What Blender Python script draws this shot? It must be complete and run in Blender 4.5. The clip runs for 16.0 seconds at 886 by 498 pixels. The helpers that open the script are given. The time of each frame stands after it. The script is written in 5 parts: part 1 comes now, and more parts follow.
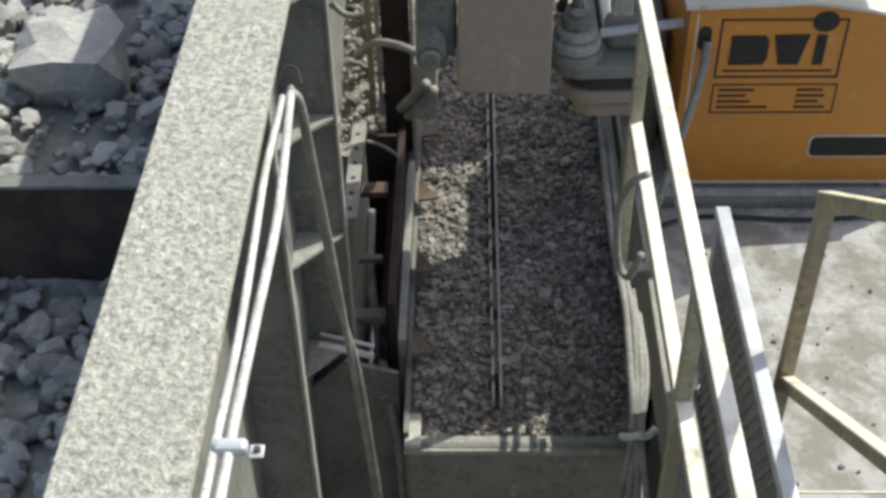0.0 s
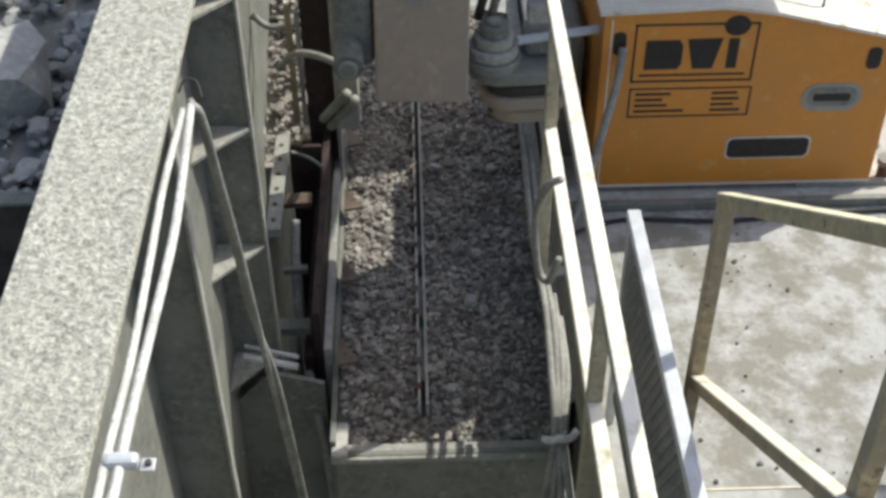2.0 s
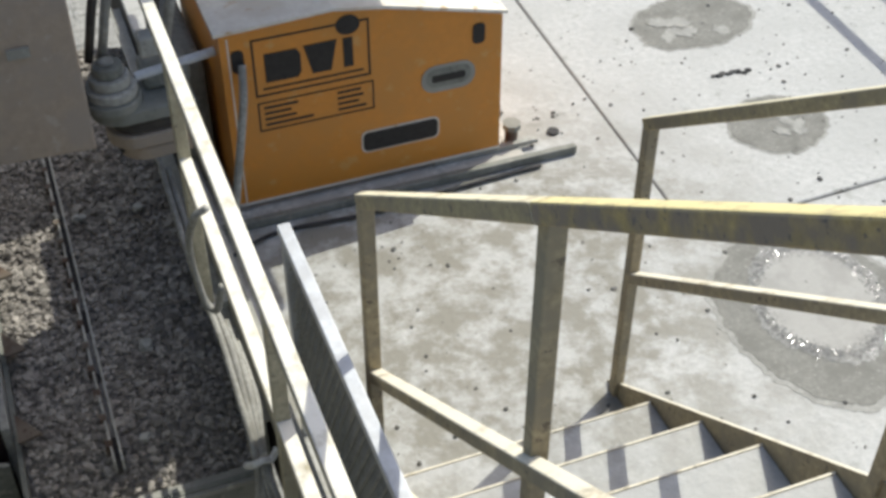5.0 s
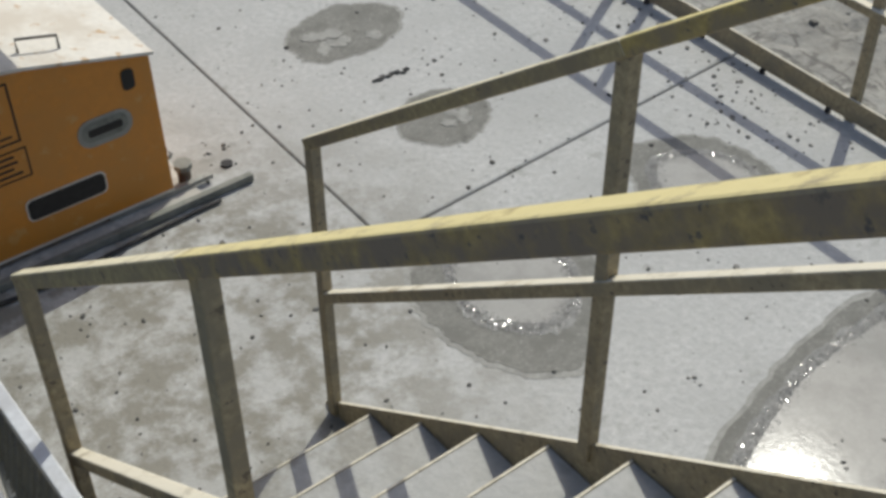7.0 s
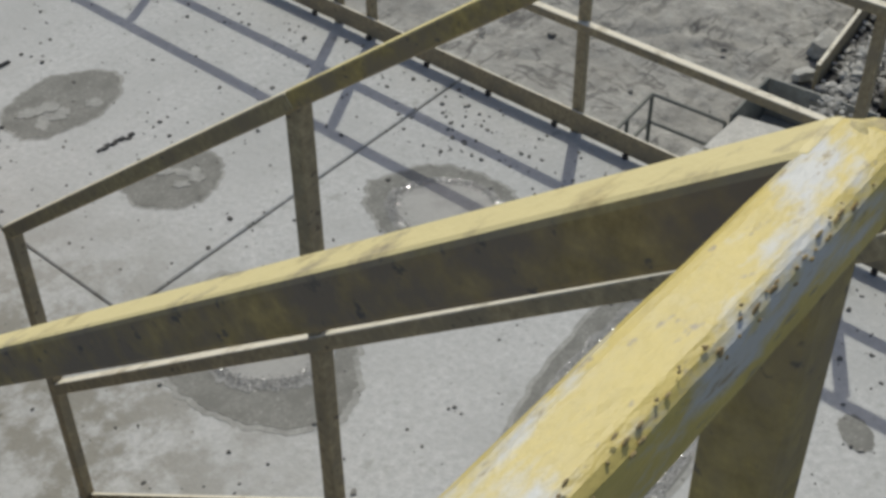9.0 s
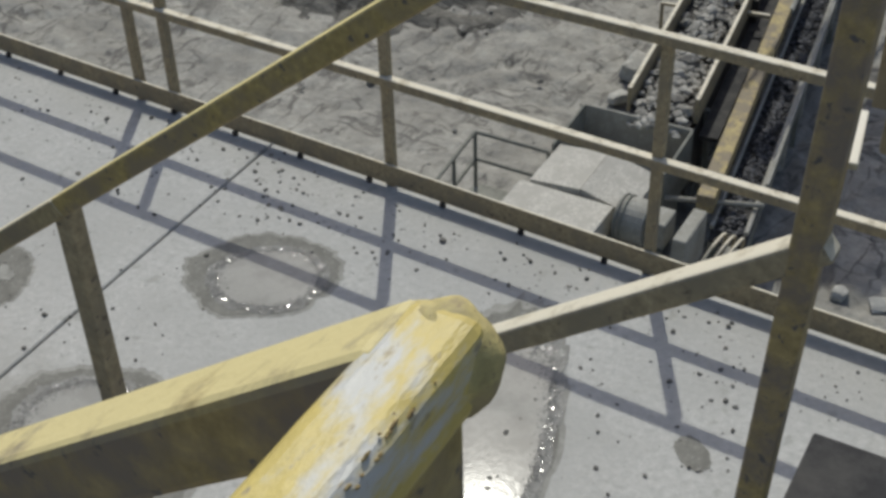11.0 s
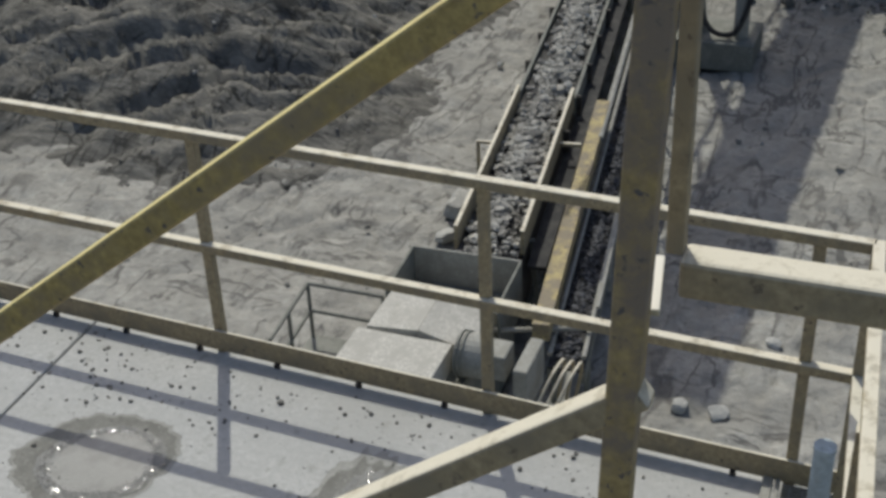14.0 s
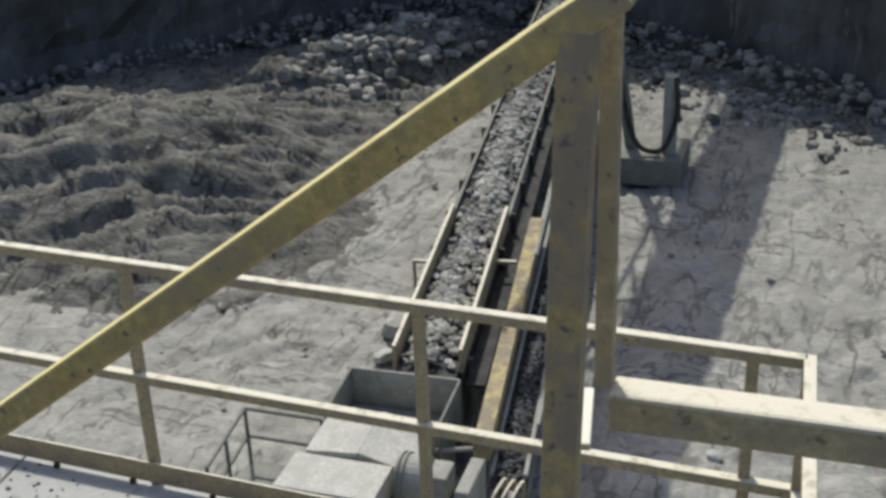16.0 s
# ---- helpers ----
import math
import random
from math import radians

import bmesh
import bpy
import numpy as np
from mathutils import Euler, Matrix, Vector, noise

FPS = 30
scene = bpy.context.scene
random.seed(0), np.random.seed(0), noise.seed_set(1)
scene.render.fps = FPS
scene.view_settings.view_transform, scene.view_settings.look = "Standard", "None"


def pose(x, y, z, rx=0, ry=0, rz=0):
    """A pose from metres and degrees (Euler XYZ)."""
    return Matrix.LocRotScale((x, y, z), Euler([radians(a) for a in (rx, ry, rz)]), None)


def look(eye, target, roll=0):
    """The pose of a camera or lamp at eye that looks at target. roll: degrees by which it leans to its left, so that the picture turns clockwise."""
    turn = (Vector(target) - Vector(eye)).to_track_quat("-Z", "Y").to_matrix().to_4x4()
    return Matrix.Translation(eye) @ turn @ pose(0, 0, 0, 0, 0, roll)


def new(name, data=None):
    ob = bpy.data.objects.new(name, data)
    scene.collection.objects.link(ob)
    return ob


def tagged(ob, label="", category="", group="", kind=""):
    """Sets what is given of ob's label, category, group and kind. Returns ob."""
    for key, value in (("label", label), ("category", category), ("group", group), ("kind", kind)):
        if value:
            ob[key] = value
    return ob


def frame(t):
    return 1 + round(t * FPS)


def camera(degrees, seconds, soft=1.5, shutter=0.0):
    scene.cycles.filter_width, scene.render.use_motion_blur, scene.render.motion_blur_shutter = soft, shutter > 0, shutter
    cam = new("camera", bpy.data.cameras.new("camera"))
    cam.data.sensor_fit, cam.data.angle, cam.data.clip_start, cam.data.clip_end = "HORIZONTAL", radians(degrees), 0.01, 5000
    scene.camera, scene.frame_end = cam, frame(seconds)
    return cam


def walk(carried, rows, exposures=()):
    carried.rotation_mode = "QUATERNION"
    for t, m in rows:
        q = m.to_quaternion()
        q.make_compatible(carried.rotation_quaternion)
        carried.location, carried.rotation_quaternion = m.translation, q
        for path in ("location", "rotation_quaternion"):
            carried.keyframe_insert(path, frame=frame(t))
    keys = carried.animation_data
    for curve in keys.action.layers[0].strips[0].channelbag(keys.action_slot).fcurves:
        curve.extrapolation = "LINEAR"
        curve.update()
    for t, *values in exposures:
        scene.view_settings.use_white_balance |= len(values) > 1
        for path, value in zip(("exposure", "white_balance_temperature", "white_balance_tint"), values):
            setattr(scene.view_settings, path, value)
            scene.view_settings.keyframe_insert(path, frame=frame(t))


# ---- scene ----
cam = camera(38.8, 16.0, soft=3.3)
PATH = [
    (0, (0.747, 0.271, 3.351), (0.707, 1.76, 2.016), -1.1),
    (0.5, (0.778, 0.262, 3.35), (0.766, 1.758, 2.022), -1.2),
    (1, (0.803, 0.261, 3.357), (0.809, 1.757, 2.03), -0.9),
    (1.5, (0.822, 0.255, 3.365), (0.847, 1.751, 2.037), -0.5),
    (2, (0.85, 0.254, 3.364), (0.89, 1.751, 2.038), -0.4),
    (2.5, (0.879, 0.248, 3.361), (0.937, 1.743, 2.034), -0.6),
    (3, (0.891, 0.242, 3.367), (1.003, 1.729, 2.033), -0.4),
    (3.5, (0.906, 0.234, 3.39), (1.096, 1.71, 2.054), -0.3),
    (4, (0.902, 0.25, 3.401), (1.208, 1.71, 2.069), 0.1),
    (6.5, (0.979, 0.23, 3.417), (1.822, 1.486, 2.108), -0.4),
    (7, (1.027, 0.241, 3.409), (1.959, 1.439, 2.106), -0.3),
    (7.5, (1.08, 0.211, 3.399), (2.086, 1.36, 2.108), -0.5),
    (8, (1.129, 0.198, 3.397), (2.208, 1.289, 2.114), -0.5),
    (8.5, (1.168, 0.185, 3.395), (2.313, 1.223, 2.125), -0.4),
    (9, (1.22, 0.172, 3.393), (2.415, 1.164, 2.133), -0.5),
    (9.5, (1.259, 0.155, 3.397), (2.497, 1.108, 2.149), -0.8),
    (12, (1.369, 0.117, 3.423), (2.816, 0.847, 2.251), -2.5),
    (12.5, (1.375, 0.116, 3.426), (2.859, 0.813, 2.281), -2.9),
    (13, (1.378, 0.107, 3.432), (2.898, 0.783, 2.322), -3.1),
    (13.5, (1.385, 0.106, 3.433), (2.942, 0.764, 2.363), -3.0),
    (14, (1.388, 0.106, 3.438), (2.981, 0.745, 2.411), -2.6),
    (14.5, (1.384, 0.105, 3.451), (3.011, 0.724, 2.466), -2.7),
    (15, (1.397, 0.103, 3.45), (3.054, 0.705, 2.506), -2.6),
    (15.5, (1.398, 0.098, 3.453), (3.084, 0.684, 2.549), -2.6),
    (16, (1.4, 0.096, 3.461), (3.11, 0.665, 2.595), -2.3),
]
EXPOSURES = [(0, 0.46), (2, 0.48), (3.5, 0.54), (4.2, 0.58), (6.3, -0.12), (7, -0.28), (8.5, -0.46), (9.7, -0.5), (12, -0.5), (14, -0.4), (15, -0.35), (16, -0.02)]
walk(cam, [(t, look(eye, target, roll)) for t, eye, target, roll in PATH], EXPOSURES)

# ---- light ----
SUN_AZ, SUN_EL = radians(29.0), radians(51.0)      # azimuth from +x towards +y
world = bpy.data.worlds.new("world")
scene.world = world
world.use_nodes = True
wn = world.node_tree
sky = wn.nodes.new("ShaderNodeTexSky")
sky.sky_type, sky.sun_disc = "NISHITA", False
sky.dust_density, sky.air_density = 2.5, 1.0
sky.sun_elevation, sky.sun_rotation = SUN_EL, math.pi / 2 - SUN_AZ
wn.links.new(sky.outputs[0], wn.nodes["Background"].inputs[0])
wn.nodes["Background"].inputs[1].default_value = 0.14
sun = new("sun", bpy.data.lights.new("sun", "SUN"))
sun.data.energy, sun.data.angle, sun.data.color = 3.2, radians(0.53), (1.0, 0.99, 0.89)
to_sun = Vector((math.cos(SUN_AZ) * math.cos(SUN_EL), math.sin(SUN_AZ) * math.cos(SUN_EL), math.sin(SUN_EL)))
sun.matrix_world = look((0, 0, 30), tuple(Vector((0, 0, 30)) - to_sun))


# ---- materials ----
def material(name, base, second=None, third=None, rough=0.85, metal=0.0, grain=40.0, blotch=3.0, bump=0.15, bump_scale=None, edge=(0.45, 0.6),
             island=0.0, fine=0.35, spec=0.3, coat=0.0, lit_top=None, span_rough=(0.12, 0.1), stretch=None, stain=None, depth=0.02, crack_shade=None):
    """Base colour with fine grain, blotches of a second colour and sparse specks of a third; a paler colour on upward
    faces stands for sunlight on them.
    """
    m = bpy.data.materials.new(name)
    m.use_nodes = True
    t = m.node_tree
    bsdf = t.nodes["Principled BSDF"]
    bsdf.inputs["Roughness"].default_value, bsdf.inputs["Metallic"].default_value = rough, metal
    bsdf.inputs["Specular IOR Level"].default_value = spec
    bsdf.inputs["Coat Weight"].default_value = coat
    geo = t.nodes.new("ShaderNodeNewGeometry")
    where = geo.outputs["Position"]
    if stretch:
        mapped = t.nodes.new("ShaderNodeMapping")
        mapped.inputs["Scale"].default_value = stretch
        t.links.new(where, mapped.inputs["Vector"])
        where = mapped.outputs[0]

    def noise_at(scale, detail=4.0, roughness=0.6):
        n = t.nodes.new("ShaderNodeTexNoise")
        n.inputs["Scale"].default_value, n.inputs["Detail"].default_value, n.inputs["Roughness"].default_value = scale, detail, roughness
        t.links.new(where, n.inputs["Vector"])
        return n.outputs["Fac"]

    def ramp(fac, low, high):
        r = t.nodes.new("ShaderNodeMapRange")
        r.inputs["From Min"].default_value, r.inputs["From Max"].default_value = low, high
        t.links.new(fac, r.inputs["Value"])
        return r.outputs["Result"]

    def mix(a, b, fac, kind="MIX"):
        x = t.nodes.new("ShaderNodeMix")
        x.data_type, x.blend_type = "RGBA", kind
        for value, slot in ((a, x.inputs[6]), (b, x.inputs[7])):
            if isinstance(value, tuple):
                slot.default_value = (*value, 1.0)
            else:
                t.links.new(value, slot)
        if isinstance(fac, float):
            x.inputs[0].default_value = fac
        else:
            t.links.new(fac, x.inputs[0])
        return x.outputs[2]

    fine_fac = noise_at(grain, 6.0, 0.7)
    colour = mix(tuple(c * (1 - fine) for c in base), tuple(min(c * (1 + fine), 1) for c in base), ramp(fine_fac, 0.3, 0.7))
    if second:
        colour = mix(colour, second, ramp(noise_at(blotch, 5.0, 0.65), *edge))
    if third:
        colour = mix(colour, third, ramp(noise_at(blotch * 5.3, 3.0, 0.6), 0.62, 0.7))
    # thin dark lines: the shade inside ground cracks is put into the colour
    if crack_shade:
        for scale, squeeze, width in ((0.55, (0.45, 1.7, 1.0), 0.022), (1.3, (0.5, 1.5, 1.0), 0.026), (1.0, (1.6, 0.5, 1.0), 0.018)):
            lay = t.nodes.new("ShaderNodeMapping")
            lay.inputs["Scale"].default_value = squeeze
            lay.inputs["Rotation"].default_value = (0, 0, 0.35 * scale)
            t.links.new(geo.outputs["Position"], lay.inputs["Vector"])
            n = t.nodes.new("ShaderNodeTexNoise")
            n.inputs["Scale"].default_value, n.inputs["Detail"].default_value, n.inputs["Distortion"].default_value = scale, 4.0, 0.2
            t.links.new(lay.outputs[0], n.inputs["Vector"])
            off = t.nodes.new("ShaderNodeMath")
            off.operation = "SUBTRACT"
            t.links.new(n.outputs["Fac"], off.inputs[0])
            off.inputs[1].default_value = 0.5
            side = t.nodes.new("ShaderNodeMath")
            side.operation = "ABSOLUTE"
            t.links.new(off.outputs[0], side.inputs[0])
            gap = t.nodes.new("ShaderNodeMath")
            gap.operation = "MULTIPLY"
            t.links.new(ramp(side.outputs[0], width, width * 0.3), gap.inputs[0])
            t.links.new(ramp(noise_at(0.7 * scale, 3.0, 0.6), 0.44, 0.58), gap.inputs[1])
            colour = mix(colour, crack_shade, gap.outputs[0])
    if stain:
        sx, sy, radius, tint = stain
        away = t.nodes.new("ShaderNodeVectorMath")
        away.operation = "DISTANCE"
        t.links.new(geo.outputs["Position"], away.inputs[0])
        away.inputs[1].default_value = (sx, sy, 0.0)
        both = t.nodes.new("ShaderNodeMath")
        both.operation = "MULTIPLY"
        t.links.new(ramp(away.outputs["Value"], radius, radius * 0.45), both.inputs[0])
        t.links.new(ramp(noise_at(5.0, 8.0, 0.7), 0.42, 0.56), both.inputs[1])
        colour = mix(colour, tint, both.outputs[0])
    if island:
        lift = t.nodes.new("ShaderNodeMapRange")
        lift.inputs["To Min"].default_value, lift.inputs["To Max"].default_value = 1 - island, 1 + island
        t.links.new(geo.outputs["Random Per Island"], lift.inputs["Value"])
        grey = t.nodes.new("ShaderNodeCombineColor")
        for k in range(3):
            t.links.new(lift.outputs[0], grey.inputs[k])
        colour = mix(colour, grey.outputs[0], 1.0, "MULTIPLY")
    # patchy pale tint on upward faces imitates sunlight falling on them
    if lit_top:
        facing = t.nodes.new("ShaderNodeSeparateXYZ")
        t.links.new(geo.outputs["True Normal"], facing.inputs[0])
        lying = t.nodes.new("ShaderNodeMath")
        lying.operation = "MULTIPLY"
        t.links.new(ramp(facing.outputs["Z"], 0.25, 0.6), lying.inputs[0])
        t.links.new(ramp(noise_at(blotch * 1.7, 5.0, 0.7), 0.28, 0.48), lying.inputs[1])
        colour = mix(colour, lit_top, lying.outputs[0])
    t.links.new(colour, bsdf.inputs["Base Color"])
    r = t.nodes.new("ShaderNodeMapRange")
    r.inputs["To Min"].default_value, r.inputs["To Max"].default_value = max(rough - span_rough[0], 0.02), min(rough + span_rough[1], 1)
    t.links.new(fine_fac, r.inputs["Value"])
    t.links.new(r.outputs[0], bsdf.inputs["Roughness"])
    if bump:
        b = t.nodes.new("ShaderNodeBump")
        b.inputs["Strength"].default_value, b.inputs["Distance"].default_value = bump, depth
        t.links.new(noise_at(bump_scale or grain, 5.0, 0.65), b.inputs["Height"])
        t.links.new(b.outputs[0], bsdf.inputs["Normal"])
    return m


# Rail paints: sunlit pale tops and shaded darker sides are put into the colours.
GRIMY = material("grimy_yellow_paint", (0.36, 0.275, 0.12), (0.22, 0.18, 0.138), (0.11, 0.10, 0.098), rough=0.6, grain=60, blotch=11, bump=0.1, edge=(0.40, 0.58), spec=0.4, lit_top=(0.68, 0.585, 0.29))
FADED = material("faded_cream_yellow_paint", (0.36, 0.295, 0.165), (0.27, 0.225, 0.15), (0.15, 0.125, 0.10), rough=0.65, grain=60, blotch=9, bump=0.1, edge=(0.42, 0.62), lit_top=(0.69, 0.625, 0.44))
YELLOW = material("worn_yellow_paint", (0.38, 0.295, 0.115), (0.27, 0.22, 0.14), (0.12, 0.107, 0.095), rough=0.6, grain=60, blotch=9, bump=0.1, edge=(0.42, 0.62), spec=0.4, lit_top=(0.68, 0.58, 0.26))
CHIPPED = material("chipped_yellow_paint", (0.57, 0.455, 0.135), (0.54, 0.54, 0.50), (0.34, 0.28, 0.17), rough=0.5, grain=70, blotch=26, bump=0.16, bump_scale=55, edge=(0.50, 0.60), spec=0.45, fine=0.14, stretch=(0.4, 1, 1))
WELD = material("painted_weld", (0.50, 0.42, 0.18), (0.34, 0.28, 0.15), (0.22, 0.17, 0.10), rough=0.6, grain=70, blotch=40, bump=0.2, bump_scale=90)
RAW = material("flaked_bare_edge", (0.25, 0.18, 0.085), (0.33, 0.25, 0.12), rough=0.8, grain=80, blotch=30)
CREAM = material("dusty_lit_cream_paint", (0.36, 0.297, 0.185), (0.28, 0.24, 0.165), (0.16, 0.13, 0.095), rough=0.75, grain=50, blotch=7, bump=0.1, lit_top=(0.70, 0.65, 0.52))
PALE = material("sunbleached_cream_paint", (0.47, 0.425, 0.30), (0.38, 0.335, 0.23), (0.22, 0.19, 0.14), rough=0.7, grain=50, blotch=6, bump=0.08, lit_top=(0.77, 0.735, 0.635))
CONCRETE = material("dusty_concrete", (0.45, 0.45, 0.43), (0.40, 0.40, 0.38), (0.35, 0.35, 0.325), rough=0.9, grain=30, blotch=1.6, bump=0.3, fine=0.17, edge=(0.4, 0.65), stain=(2.25, 3.60, 1.7, (0.25, 0.24, 0.205)))
DAMP = material("damp_concrete", (0.33, 0.327, 0.30), (0.27, 0.267, 0.245), rough=0.92, grain=40, blotch=12, fine=0.15, spec=0.1)
WET = material("wet_concrete", (0.225, 0.222, 0.20), (0.185, 0.182, 0.163), (0.32, 0.315, 0.29), rough=0.92, grain=60, blotch=9, bump=0.12, fine=0.2, spec=0.08)
SILT = material("puddle_water", (0.34, 0.337, 0.312), (0.29, 0.287, 0.265), rough=0.10, grain=70, blotch=6, bump=0.022, bump_scale=38, fine=0.06, spec=0.2, span_rough=(0.05, 0.03))
GLINT = material("wet_silt_crust", (0.30, 0.297, 0.275), (0.25, 0.247, 0.228), rough=0.07, grain=80, blotch=12, bump=1.0, bump_scale=55, fine=0.12, spec=0.5, span_rough=(0.02, 0.02), depth=0.010)
WET_GRIT = material("wet_grey_grit", (0.26, 0.257, 0.24), (0.20, 0.198, 0.183), rough=0.12, grain=80, blotch=20, bump=0.0, spec=0.6, span_rough=(0.05, 0.05))
JOINT = material("dark_joint", (0.09, 0.085, 0.075), rough=0.95, grain=40)
GREY = material("dusty_grey_steel", (0.18, 0.183, 0.158), (0.23, 0.232, 0.203), (0.30, 0.29, 0.25), rough=0.75, grain=35, blotch=4, bump=0.08, spec=0.3)
GREY_LIGHT = material("pale_dusty_steel", (0.34, 0.335, 0.30), (0.28, 0.275, 0.24), (0.45, 0.43, 0.38), rough=0.8, grain=40, blotch=5, bump=0.1)
COVER = material("dust_covered_sheet", (0.50, 0.485, 0.435), (0.43, 0.415, 0.37), (0.36, 0.34, 0.29), rough=0.85, grain=30, blotch=4, bump=0.1)
DUST = material("gritty_dust_on_steel", (0.48, 0.468, 0.395), (0.455, 0.443, 0.375), (0.36, 0.345, 0.29), rough=0.95, grain=72, blotch=7, bump=0.9, bump_scale=72, fine=0.62, edge=(0.5, 0.8))
GALV = material("galvanised_steel", (0.56, 0.58, 0.60), (0.47, 0.48, 0.49), rough=0.5, metal=0.25, grain=45, blotch=8, bump=0.05, fine=0.12)
MESHED = material("expanded_metal", (0.30, 0.30, 0.28), (0.36, 0.355, 0.33), rough=0.7, metal=0.2, grain=50, blotch=6)
ORANGE = material("orange_machine_paint", (0.57, 0.222, 0.026), (0.51, 0.215, 0.034), (0.53, 0.27, 0.07), rough=0.45, grain=30, blotch=3, bump=0.03, fine=0.08, spec=0.5)
LID = material("dusty_cream_lid", (0.68, 0.65, 0.58), (0.58, 0.53, 0.45), (0.50, 0.36, 0.22), rough=0.8, grain=40, blotch=3, bump=0.06, fine=0.1)
BLACK = material("black_paint", (0.025, 0.023, 0.022), rough=0.6, grain=40, bump=0.05)
DARK = material("dark_oily_steel", (0.045, 0.040, 0.036), (0.075, 0.065, 0.055), rough=0.7, grain=30, blotch=5, bump=0.15)
MAROON = material("dark_maroon_plate", (0.040, 0.026, 0.025), (0.060, 0.042, 0.038), (0.026, 0.020, 0.019), rough=0.7, grain=30, blotch=5, bump=0.1)
RUST = material("rusty_brown_steel", (0.105, 0.07, 0.05), (0.16, 0.13, 0.10), (0.07, 0.05, 0.04), rough=0.8, grain=35, blotch=6, bump=0.2)
BOOM = material("dusty_boom_paint", (0.37, 0.295, 0.22), (0.335, 0.28, 0.225), (0.41, 0.345, 0.275), rough=0.8, grain=30, blotch=4, bump=0.06, fine=0.12)
HOSE = material("dusty_hose_sheath", (0.30, 0.295, 0.265), (0.22, 0.215, 0.19), rough=0.7, grain=60, blotch=12)
WHITE_CABLE = material("pale_cable_sheath", (0.60, 0.60, 0.57), (0.46, 0.455, 0.42), (0.3, 0.29, 0.26), rough=0.6, grain=60, blotch=14)
RUBBER = material("black_rubber", (0.03, 0.03, 0.031), (0.06, 0.058, 0.055), rough=0.8, grain=40, blotch=5)
GRAVEL = material("crushed_grey_gravel", (0.30, 0.276, 0.245), (0.235, 0.214, 0.192), (0.43, 0.40, 0.35), rough=0.95, grain=70, blotch=8, bump=0.4, island=0.55, fine=0.25)
ROCK = material("pale_limestone_rock", (0.37, 0.365, 0.335), (0.30, 0.296, 0.275), (0.46, 0.445, 0.40), rough=0.95, grain=18, blotch=3, bump=0.7, island=0.3, fine=0.25)
# darker copy of the broken rock: shade below the quarry face put into colour
RUBBLE = material("shaded_grey_rubble", (0.25, 0.243, 0.22), (0.18, 0.175, 0.16), (0.36, 0.35, 0.31), rough=0.95, grain=18, blotch=3, bump=0.6, island=0.45, fine=0.25)
RIDING = material("dirty_broken_rock", (0.34, 0.33, 0.295), (0.24, 0.231, 0.208), (0.52, 0.50, 0.45), rough=0.95, grain=18, blotch=3, bump=0.6, island=0.5, fine=0.25)
DARK_GRAVEL = material("dark_wet_gravel", (0.105, 0.106, 0.112), (0.075, 0.076, 0.082), (0.17, 0.17, 0.17), rough=0.85, grain=40, blotch=6, bump=0.4, island=0.5, fine=0.25)
DIRT = material("dry_quarry_ground", (0.34, 0.332, 0.30), (0.27, 0.262, 0.235), (0.205, 0.198, 0.178), rough=0.97, grain=5, blotch=1.1, bump=1.0, bump_scale=4.2, fine=0.24, edge=(0.42, 0.62), depth=0.07, crack_shade=(0.155, 0.149, 0.135))
SPOIL = material("dark_spoil_heap", (0.175, 0.168, 0.148), (0.11, 0.106, 0.095), (0.27, 0.255, 0.22), rough=0.97, grain=6, blotch=1.6, bump=1.0, bump_scale=4.0, fine=0.3, depth=0.06, crack_shade=(0.05, 0.048, 0.042), stretch=(1.7, 0.6, 1.0))
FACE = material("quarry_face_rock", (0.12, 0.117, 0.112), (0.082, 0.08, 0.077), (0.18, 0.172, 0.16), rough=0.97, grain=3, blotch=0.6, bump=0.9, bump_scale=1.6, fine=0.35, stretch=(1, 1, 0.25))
BELT_YELLOW = material("scuffed_yellow_plate", (0.42, 0.34, 0.165), (0.25, 0.21, 0.145), (0.13, 0.105, 0.08), rough=0.75, grain=14, blotch=3.6, fine=0.3, edge=(0.42, 0.54))
BLUE = material("pale_blue_drum", (0.42, 0.50, 0.55), (0.36, 0.42, 0.45), rough=0.6, grain=30, blotch=5)


# ---- mesh helpers ----
def mesh_of(bm, name, mat, smooth=False):
    me = bpy.data.meshes.new(name)
    bm.to_mesh(me)
    bm.free()
    me.materials.append(mat)
    if smooth:
        for p in me.polygons:
            p.use_smooth = True
    return me


def thing(name, at, label, category, group="", kind=""):
    ob = new(name)
    ob.location = at
    ob.empty_display_size = 0.1
    return tagged(ob, label, category, group, kind)


def origin_of(ob):
    place = Vector(ob.location)
    while ob.parent:
        ob = ob.parent
        place = place + Vector(ob.location)
    return place


def part(name, bm, mat, parent, label="", smooth=False):
    """One mesh object under a thing or a part; the bmesh is in world metres."""
    bmesh.ops.translate(bm, verts=bm.verts, vec=-origin_of(parent))
    ob = new(name, mesh_of(bm, name, mat, smooth))
    ob.parent = parent
    return tagged(ob, label) if label else ob


def solid(name, bm, mat, at, label, category, group="", kind="", smooth=False):
    """A top-level thing of one mesh, with its origin at its base."""
    bmesh.ops.translate(bm, verts=bm.verts, vec=-Vector(at))
    ob = new(name, mesh_of(bm, name, mat, smooth))
    ob.location = at
    return tagged(ob, label, category, group, kind)


